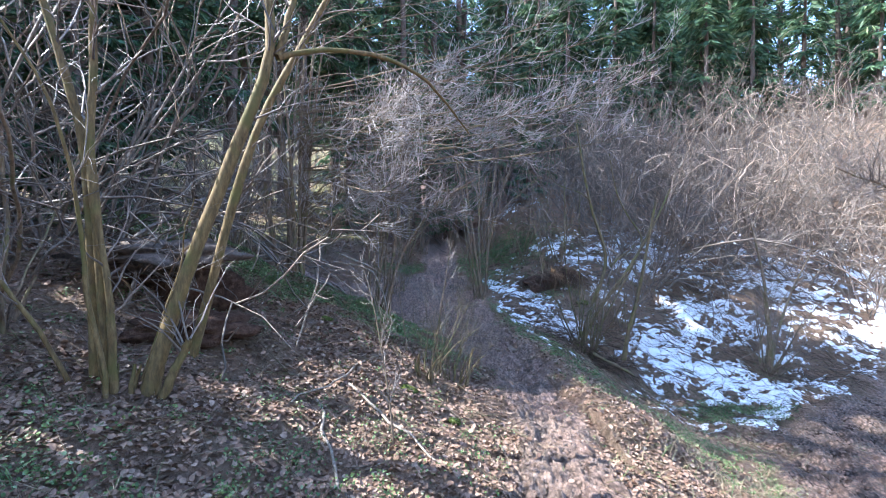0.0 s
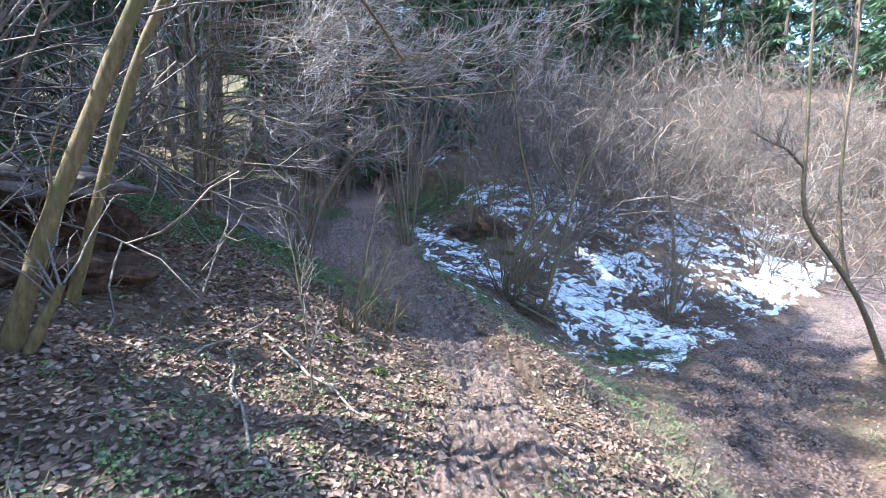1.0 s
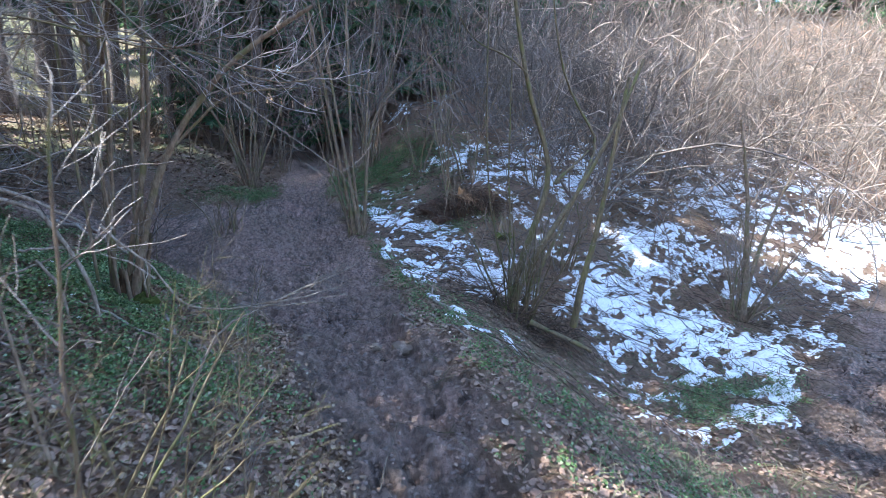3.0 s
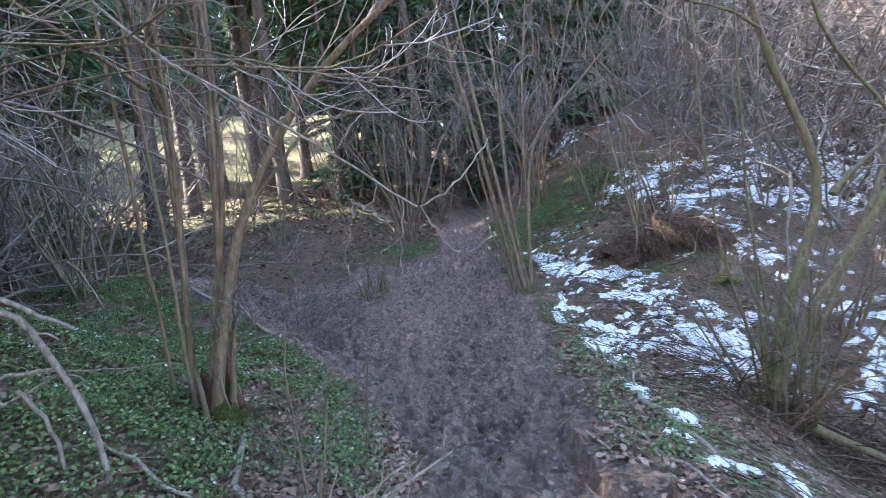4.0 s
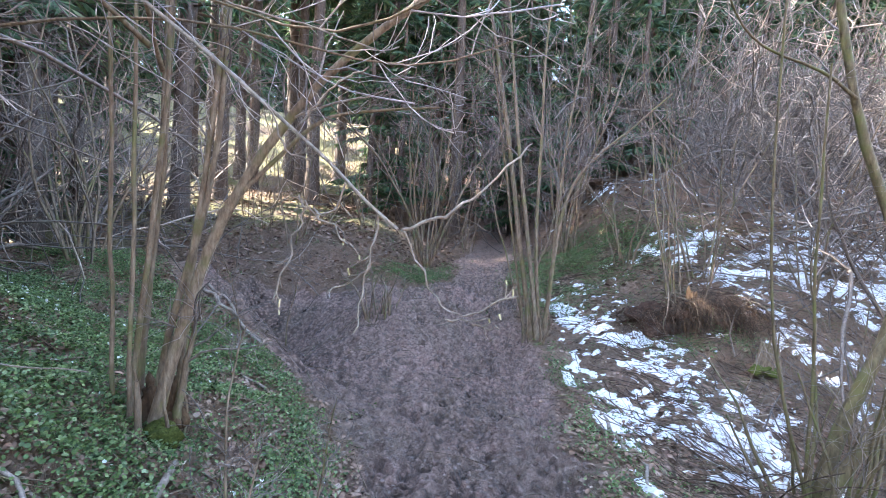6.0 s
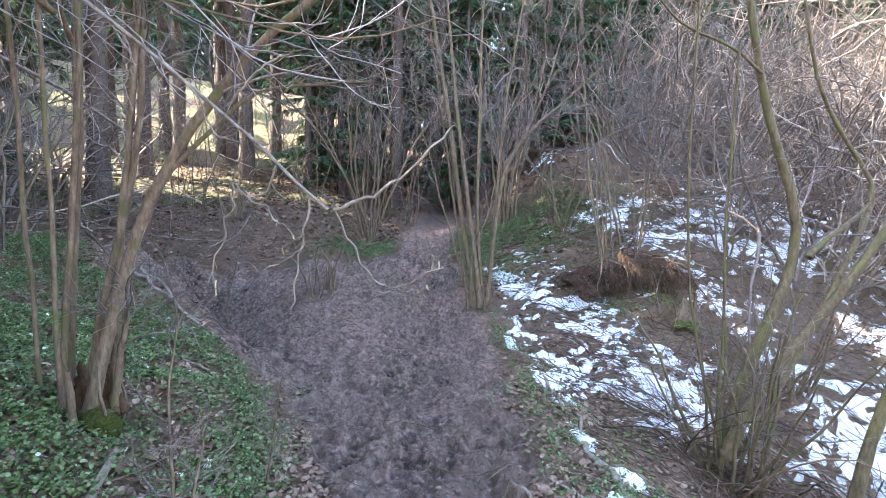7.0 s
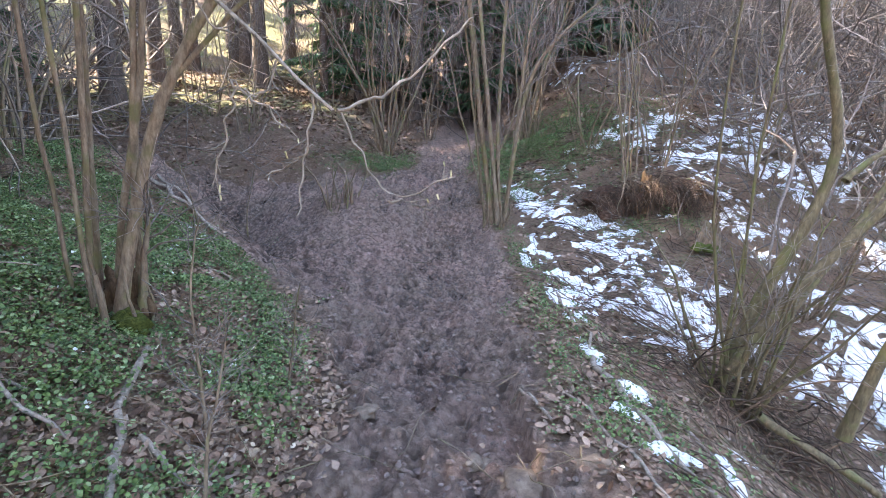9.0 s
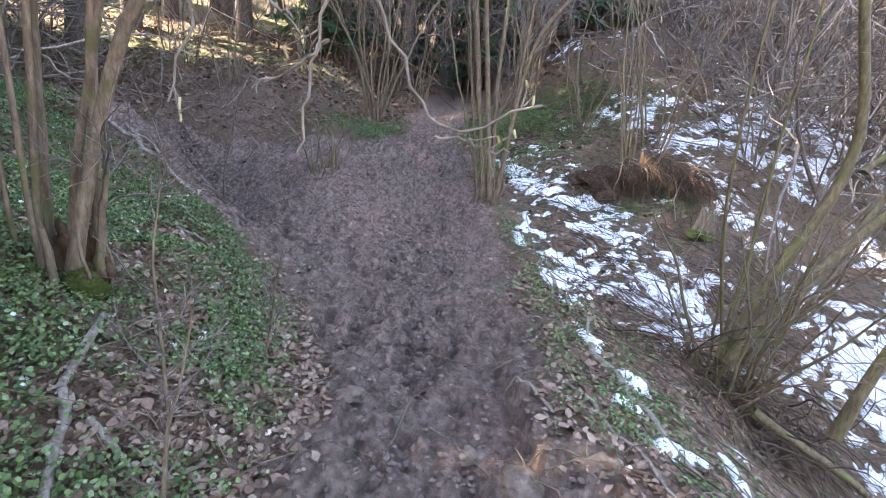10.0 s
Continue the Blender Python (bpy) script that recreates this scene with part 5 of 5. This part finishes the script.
# the branch that hangs over the path, with its rising tip
crooked_branch("overhanging_branch", [
    ([(-1.59, 1.72, 2.675), (-1.24, 1.42, 2.275), (-0.96, 1.27, 2.025), (-0.73, 1.18, 1.865), (-0.52, 1.08, 1.725), (-0.32, 0.99, 1.545), (-0.21, 0.9, 1.475)], 0.0058, 0.0026),
    ([(-0.21, 0.9, 1.475), (-0.17, 0.92, 1.485), (-0.12, 0.94, 1.515), (-0.04, 0.98, 1.595), (-0.02, 1.02, 1.625)], 0.0032, 0.0014),
    ([(-0.25, 0.92, 1.495), (-0.26, 0.92, 1.425), (-0.27, 0.92, 1.365), (-0.28, 0.92, 1.315)], 0.002, 0.0012),
    ([(-0.21, 0.92, 1.475), (-0.17, 0.92, 1.395), (-0.14, 0.92, 1.345), (-0.04, 0.92, 1.385)], 0.002, 0.0012),
    ([(-0.14, 0.92, 1.345), (-0.1, 0.92, 1.34), (-0.06, 0.92, 1.335)], 0.0016, 0.0012),
    ([(-0.31, 0.95, 1.545), (-0.33, 0.95, 1.485), (-0.36, 0.95, 1.495), (-0.38, 0.95, 1.515)], 0.002, 0.0012),
    ([(-0.38, 0.95, 1.515), (-0.33, 0.95, 1.475), (-0.29, 0.95, 1.445)], 0.002, 0.0016),
    ([(-0.37, 0.95, 1.505), (-0.39, 0.95, 1.435), (-0.42, 0.95, 1.355)], 0.0018, 0.0012),
    ([(-0.25, 0.92, 1.425), (-0.29, 0.92, 1.395), (-0.32, 0.92, 1.375)], 0.0016, 0.0012),
    ([(-0.48, 1.02, 1.685), (-0.43, 1.02, 1.595), (-0.38, 1.02, 1.595)], 0.0018, 0.0012),
    ([(-0.4, 0.99, 1.645), (-0.35, 0.99, 1.705), (-0.29, 0.99, 1.745)], 0.0022, 0.0013),
    ([(-0.94, 1.27, 2.015), (-0.73, 1.22, 1.985), (-0.63, 1.22, 1.935), (-0.51, 1.22, 1.915), (-0.43, 1.22, 1.885), (-0.31, 1.22, 1.845)], 0.0034, 0.0014),
    ([(-0.67, 1.14, 1.815), (-0.61, 1.12, 1.755), (-0.65, 1.12, 1.715), (-0.63, 1.12, 1.655)], 0.002, 0.0012),
    ([(-1.04, 1.32, 2.085), (-0.89, 1.17, 2.125), (-0.74, 1.07, 2.085), (-0.59, 1.02, 2.025)], 0.0034, 0.0014),
], "grey hazel branch with budding tips hanging over the path", M_DEAD, "branch", 40, 0.05, catkins=18)

# broken limbs leaning out of the bank
crooked_branch("broken_branch", [
    ([(-2.3, 1.35, 1.42), (-1.95, 1.45, 1.37), (-1.84, 1.48, 1.32), (-1.77, 1.5, 1.27), (-1.72, 1.5, 1.18), (-1.69, 1.51, 1.09), (-1.6, 1.52, 0.9), (-1.57, 1.52, 0.72), (-1.56, 1.53, 0.4)], 0.016, 0.011),
    ([(-2.2, 1.38, 1.52), (-1.84, 1.48, 1.36), (-1.72, 1.5, 1.28), (-1.6, 1.53, 1.2)], 0.017, 0.006),
    ([(-1.88, 1.46, 1.065), (-1.74, 1.49, 1.06), (-1.69, 1.51, 1.06)], 0.008, 0.008),
    ([(-1.74, 1.49, 1.06), (-1.5, 1.55, 1.02), (-1.28, 1.61, 1.0)], 0.0035, 0.002),
    ([(-1.82, 1.48, 1.0), (-1.76, 1.5, 0.9), (-1.72, 1.5, 0.72), (-1.7, 1.5, 0.5)], 0.01, 0.006),
    ([(-2.1, 1.42, 0.88), (-1.8, 1.5, 0.98), (-1.7, 1.51, 1.03)], 0.008, 0.005),
    ([(-1.95, 1.4, 0.75), (-1.75, 1.42, 0.66), (-1.6, 1.42, 0.6)], 0.005, 0.003),
], "broken pale dead branch leaning out from the bank", M_DEAD, "branch", 10, 0.12)
crooked_branch("brush_branch", [
    ([(-1.03, 0.51, 0.29), (-0.93, 0.47, 0.64), (-0.83, 0.43, 0.86), (-0.59, 0.42, 0.94), (-0.38, 0.49, 0.99), (-0.19, 0.57, 1.05)], 0.007, 0.0018),
    ([(-1.18, 0.44, 1.3), (-1.06, 0.44, 1.16), (-1, 0.44, 1.1), (-0.98, 0.43, 1.01), (-0.91, 0.43, 0.94), (-0.76, 0.42, 0.92), (-0.59, 0.42, 0.94)], 0.005, 0.003),
    ([(-0.63, 0.42, 0.94), (-0.43, 0.47, 0.94), (-0.23, 0.51, 0.97)], 0.0035, 0.0014),
    ([(-0.6, 0.42, 0.94), (-0.43, 0.47, 0.99), (-0.26, 0.53, 1.06)], 0.0035, 0.0014),
    ([(-0.68, 0.42, 0.93), (-0.48, 0.43, 0.92), (-0.26, 0.45, 0.94)], 0.0035, 0.0014),
], "dry bundle of pale twigs sticking out over the path", M_DEAD, "branch", 34, 0.14)


def lying(name, x0, y0, x1, y1, r, label, mat=M_DEAD, category="stick", lift0=0.0, lift1=0.0, k=9):
    """A stick or log resting on the ground."""
    t = np.linspace(0, 1, k)
    x, y = x0 + (x1 - x0) * t, y0 + (y1 - y0) * t
    bend = np.hypot(x1 - x0, y1 - y0) * 0.02
    x, y = x + rng.normal(0, bend, k), y + rng.normal(0, bend, k)
    z = ground_z(x, y)
    line = np.maximum(z, np.linspace(z[0], z[-1], k)) + r * 0.7 + np.linspace(lift0, lift1, k)
    p = np.stack([x, y, line], 1)
    base = p[0].copy()
    rad = np.full(k, r) * np.linspace(1, 0.7, k) * rng.uniform(0.9, 1.1, k)
    ob = tagged(new(name, Tubes().add(p - base, rad, 7).mesh(name, mat)), label, category, "sticks on the ground")
    ob.location = base
    return ob


for x0, y0, x1, y1, r, lab in (
    (-3.25, 5.35, -2.02, 4.5, 0.024, "pale bleached stick lying beside the hollow"),
    (-3.05, 5.3, -2.12, 4.55, 0.018, "pale bleached stick lying beside the hollow"),
    (-2.3, 3.95, -1.62, 3.65, 0.016, "pale stick lying across the greens"),
    (1.01, 4.48, 1.0, 2.94, 0.018, "long grey pole lying along the path's edge"),
    (0.66, 2.44, 0.92, 1.75, 0.012, "grey stick lying in the snow's edge"),
    (0.95, 3.0, 1.2, 1.75, 0.024, "grey stick lying on the slope"),
    (1.25, 2.8, 1.55, 1.7, 0.014, "brown stick lying on the slope"),
    (0.4, 2.52, 0.52, 2.2, 0.012, "short broken stick on the path's shoulder"),
    (-1.42, 2.28, -1.03, 1.36, 0.019, "short bleached stick lying in the leaves"),
    (-1.12, 1.72, -0.93, 1.62, 0.013, "short bleached stick with a pale broken end"),
    (-1.9, 1.75, -1.25, 1.55, 0.01, "thin grey stick lying over the greens"),
    (-2.2, 1.5, -1.35, 1.75, 0.009, "thin grey stick lying over the greens"),
    (-1.9, -1.2, -1.2, -2.2, 0.012, "thin dark stick lying in the leaves"),
    (-2.2, -1.5, -1.6, -3.2, 0.012, "thin stick lying in the leaves"),
    (-1.6, -0.4, -2.3, -1.8, 0.01, "thin pale stick lying in the leaves"),
    (-2.6, -3.6, -1.9, -4.1, 0.012, "weathered stick lying in the leaves"),
    (-1.6, -2.9, -1.1, -3.6, 0.01, "thin stick lying in the leaves"),
    (-3.5, -3.2, -2.3, -3.3, 0.014, "weathered stick lying in the leaves"),
    (1.7, -1.6, 2.3, -2.6, 0.01, "pale twig lying above the cart track"),
    (1.3, -1.5, 1.9, -1.7, 0.008, "pale twig lying above the cart track"),
    (2.6, 4.2, 4.0, 3.0, 0.012, "dark fallen twig lying on snow"),
    (3.5, 5.0, 4.6, 3.6, 0.012, "dark fallen twig lying on snow"),
    (4.2, 3.9, 5.4, 3.0, 0.012, "dark fallen twig lying on snow"),
    (2.0, 4.9, 2.9, 4.1, 0.014, "dark fallen twig lying on snow"),
):
    lying("stick", x0, y0, x1, y1, r, lab)

lying("fallen_stem", 2.2, 3.05, 2.85, 2.72, 0.036, "mossy fallen stem lying below the crooked shrub", M_MOSSY, "log", 0.12, 0.1)

# slim upright saplings
for x, y, h in ((-1.55, -1.9, 1.3), (-0.75, 0.15, 0.7), (-1.15, -0.35, 1.4), (-1.35, 0.2, 1.2), (-0.98, 1.9, 0.9), (-0.8, 1.5, 0.7), (-0.8, 2.4, 0.7), (-2.3, 4.6, 1.3), (-2.0, 5.0, 1.0), (1.55, -2.0, 0.5), (-3.7, -3.6, 2.2)):
    ob = thing("sapling", (x, y, gz(x, y)), "slim bare sapling rising from the litter", "sapling", "saplings on the bank")
    p, r = grow(np.array([[0, 0, -0.03]]), np.array([[rng.normal(0, 0.1), rng.normal(0, 0.1), 1]]), np.array([h]), np.array([0.008]), 12, 0.05, 0.1, 0.3)
    part("stem", Tubes().add(p, r, 6).mesh("stem", M_STEM), ob)
    tw = Tubes()
    tp, tr = sprout(p, r, 16, 0.15, 1, 0.8, 0.3 * h, 0.5, 7, 0.15, 0.25)
    tw.add(tp, np.maximum(tr, 0.0016), 4)
    tp, tr = sprout(tp, tr, 60, 0.1, 1, 0.7, 0.17 * h, 0.6, 5, 0.2, 0.1)
    tw.add(tp, np.maximum(tr, 0.0012), 3)
    part("twig_mass", tw.mesh("twig_mass", M_TWIG), ob, kind="stuff")

# stones in the mud and on the slope
for x, y, s, lab, mat in (
    (0.34, 1.86, 0.1, "broad flat brown stone sunk in the muddy path", M_STONE), (0.13, 2.04, 0.05, "brown stone half sunk in the muddy path", M_STONE), (-0.38, 2.35, 0.06, "flat stone half sunk in the muddy path", M_STONE),
    (0.63, 1.9, 0.07, "pale stone on the path's shoulder", M_STONE), (0.2, 2.05, 0.05, "brown stone half sunk in the muddy path", M_STONE),
    (-0.1, 1.75, 0.06, "flat stone half sunk in the muddy path", M_STONE), (1.05, 4.05, 0.05, "grey stone on the path's shoulder", M_STONE),
    (0.45, 1.25, 0.04, "pale stone on the path", M_STONE), (-1.42, -0.95, 0.08, "stone under a cushion of yellow-green moss", M_MOSS),
    (-1.05, -1.25, 0.07, "stone under a cushion of yellow-green moss", M_MOSS), (-2.3, 0.3, 0.08, "stone under a cushion of yellow-green moss", M_MOSS),
):
    ob = tagged(new("stone", lump("stone", (x, y), s, mat, x * 7 + y, (1.2, 0.9, 0.5), 3, 0.5)), lab, "stone", "stones by the path")
    ob.location = (x, y, gz(x, y) - 0.25 * s)

def rotten_stump(h, radius, seed):
    """A broken trunk foot with flutes, root flare and a jagged top."""
    sides, rows = 28, 12
    r = np.random.default_rng(seed)
    a = np.arange(sides) * 2 * np.pi / sides
    flute = 1 + 0.16 * np.sin(a * 5 + r.uniform(0, 6)) + 0.1 * np.sin(a * 9 + r.uniform(0, 6)) + r.normal(0, 0.05, sides)
    top = h * (0.7 + 0.22 * np.sin(a + r.uniform(0, 6)) + r.uniform(-0.12, 0.16, sides))
    v = []
    for i in range(rows):
        f = i / (rows - 1)
        flare = 1 + 0.75 * (1 - f) ** 3
        rad = radius * (1 + (flute - 1) * (1.4 - 0.6 * f)) * flare * (1 - 0.22 * f) * r.normal(1, 0.025, sides)
        v.append(np.stack([np.cos(a) * rad + 0.05 * f * h, np.sin(a) * rad, -0.08 + (top + 0.08) * f], 1))
    inner = 0.6 * v[-1] + 0.4 * np.array([0.05 * h, 0, 0])
    inner[:, 2] = 0.55 * h + r.normal(0, 0.02, sides)
    v.append(inner)
    v.append(np.tile([[0.05 * h, 0, 0.5 * h]], (sides, 1)))
    i = np.arange((rows + 2) * sides).reshape(rows + 2, sides)
    j = np.roll(i, -1, 1)
    return np.concatenate(v), np.stack([i[:-1], j[:-1], j[1:], i[1:]], -1).reshape(-1, 4)


# mound of an old hazel stool: torn stump, overhanging roots, dead grass and tall rods
zb = gz(2.72, 6.35)
mound = thing("stump_mound", (2.72, 6.35, zb - 0.04), "torn hazel stool on a mound with overhanging roots and dead grass", "stump")
part("earth", lump("earth", (0, 0), 0.42, M_REDSOIL, 3.0, (1.0, 0.7, 0.62), 4, 0.9), mound, "bare red-brown earth").location = (0.3, 0.12, 0.02)
part("shoulder", lump("shoulder", (0, 0), 0.34, M_REDSOIL, 6.0, (1.4, 1.0, 0.62), 4, 0.6), mound, "trampled shoulder of earth").location = (-0.45, 0.12, -0.02)
part("body", mesh_of("body", *rotten_stump(0.46, 0.1, 21), M_ROT), mound, "orange-brown torn stump").location = (-0.12, -0.08, 0.02)
for i in range(34):
    a = rng.uniform(-2.8, 0.6)
    p, r = grow(np.array([[rng.uniform(-0.5, 0.65), rng.uniform(-0.15, 0.1), rng.uniform(0.15, 0.4)]]), np.array([[math.cos(a), -0.5 + 0.3 * math.sin(a), rng.uniform(-0.1, 0.4)]]), np.array([rng.uniform(0.3, 0.75)]), np.array([rng.uniform(0.006, 0.019)]), 8, 0.16, -1.6, 0.3)
    part("root", Tubes().add(p, r, 5).mesh("root", M_STEM if i % 3 else M_ROT), mound)
for i in range(9):
    a = rng.uniform(0, 2 * np.pi)
    lean = rng.uniform(0.02, 0.3)
    p, r = grow(np.array([[-0.15 + 0.25 * math.cos(a), 0.12 * math.sin(a), 0.2]]), np.array([[math.cos(a) * lean - 0.05, math.sin(a) * lean, 1]]), np.array([rng.uniform(1.4, 3.6)]), np.array([rng.uniform(0.006, 0.014)]), 12, 0.06, 0.1, 0.3)
    part("rod", Tubes().add(p, r, 6).mesh("rod", M_STEM), mound)
t = Tubes()
q = 2000
s = np.stack([rng.normal(0.02, 0.44, q), rng.uniform(-0.28, 0.2, q), rng.uniform(0.12, 0.44, q)], 1)
s[:, 2] -= 0.3 * np.abs(s[:, 0] - 0.1)
p, r = grow(s, np.stack([rng.normal(0, 0.7, q), rng.normal(-0.5, 0.4, q), rng.uniform(-0.3, 0.6, q)], 1), rng.uniform(0.15, 0.45, q), rng.uniform(0.0016, 0.0038, q), 6, 0.25, -1.8, 0.5)
t.add(p, r, 3)
part("dead_grass", t.mesh("dead_grass", M_DRYGRASS), mound, "brown matted dead grass", "stuff")

zb = gz(3.1, 5.55)
stump = thing("stump", (3.1, 5.55, zb), "small rotten mossy stump standing in the snow", "stump")
body = part("body", mesh_of("body", *rotten_stump(0.36, 0.11, 5), M_STEM), stump)
part("moss", lump("moss", (0, 0), 0.11, M_MOSS, 5.0, (1.2, 1, 0.45), 3, 0.8), body, "green moss at its foot").location = (-0.09, -0.1, 0.03)


# dead stems and twigs that sprawl round the forked shrub
zb = gz(2.2, 3.3)
tuft = thing("dead_stalks", (2.2, 3.3, zb), "sprawling heap of dry brown stalks under the shrub", "dead stalks", kind="stuff")
t = Tubes()
q = 190
a = rng.uniform(0, 2 * np.pi, q)
out = np.sqrt(rng.uniform(0, 1, q)) * 0.55
heading = rng.uniform(0, 2 * np.pi, q)
s = np.stack([np.cos(a) * out, np.sin(a) * out, ground_z(np.cos(a) * out + 2.2, np.sin(a) * out + 3.3) - zb + rng.uniform(0, 0.1, q)], 1)
p, r = grow(s, np.stack([np.cos(heading), np.sin(heading), rng.uniform(0.0, 1.3, q)], 1), rng.uniform(0.25, 0.9, q), rng.uniform(0.002, 0.008, q), 8, 0.16, -1.3, 0.4)
g = ground_z(p[..., 0].ravel() + 2.2, p[..., 1].ravel() + 3.3).reshape(p.shape[:2]) - zb
p[..., 2] = np.maximum(p[..., 2], g + 0.01)
t.add(p, r, 4)
part("stalks", t.mesh("stalks", M_DRYGRASS), tuft, kind="stuff")

# uprooted plate: a ledge of roots over a dark cavity, with red earth slumped below it
zb = gz(-3.65, -0.45)
plate = thing("root_plate", (-3.65, -0.45, zb), "uprooted ledge of dark roots over bare red earth on the bank", "root plate")
part("earth", lump("earth", (0, 0), 0.5, M_REDSOIL, 8.0, (1.1, 0.5, 0.75), 4, 0.5), plate, "bare red earth").location = (0.0, 0.3, 0.12)
part("ledge", lump("ledge", (0, 0), 0.5, M_SPRUCE, 5.0, (1.15, 0.75, 0.26), 4, 0.7), plate, "dark overhanging sod").location = (-0.05, 0.05, 0.5)
for i in range(40):
    a = rng.uniform(-2.9, -0.2)
    p, r = grow(np.array([[rng.uniform(-0.5, 0.45), rng.uniform(-0.3, 0.0), rng.uniform(0.32, 0.62)]]), np.array([[math.cos(a), 0.6 * math.sin(a), rng.uniform(-0.3, 0.35)]]), np.array([rng.uniform(0.25, 0.6)]), np.array([rng.uniform(0.005, 0.02)]), 9, 0.25, -0.8, 0.15)
    part("root", Tubes().add(p, r, 6).mesh("root", M_SPRUCE if i % 3 else M_ROT), plate)
for x, y, h, r0 in ((0.2, -0.3, 0.5, 0.03), (-0.25, -0.25, 0.35, 0.022)):
    p, r = grow(np.array([[x, y, 0.05]]), np.array([[0.25, 0, 1.0]]), np.array([h]), np.array([r0]), 7, 0.08, 0.0, 0.5)
    part("stub", Tubes().add(p, r, 7).mesh("stub", M_BIRCH), plate, "pale broken stub")
zb = gz(-3.75, 0.5)
snag = thing("stump", (-3.75, 0.5, zb), "broken pale rotten tree stump on the bank", "stump")
part("body", mesh_of("body", *rotten_stump(0.6, 0.085, 8), M_BIRCH), snag)
zs = gz(-3.3, -0.95)
scar = tagged(new("earth_scar", lump("earth_scar", (0, 0), 0.5, M_REDSOIL, 2.0, (1.05, 0.85, 0.3), 4, 0.4)), "slump of bare red earth below the roots", "earth")
scar.location = (-3.3, -0.9, zs - 0.04)

# low shrubs on the verge, before the path enters the shade
hazel((-1.2, -0.5), [], "low olive-brown twiggy shrub on the leafy verge", M_MOSSY, 9, 0.95, 0.75, 46, 330, 0.4, 0.16, name="shrub", group="shrubs on the verge", shoot_r=0.006, twig_mat=M_MOSSY)
hazel((-0.92, -0.3), [], "small olive-brown twiggy shrub at the path's edge", M_MOSSY, 6, 0.8, 0.75, 30, 220, 0.35, 0.15, name="shrub", group="shrubs on the verge", shoot_r=0.005, twig_mat=M_MOSSY)
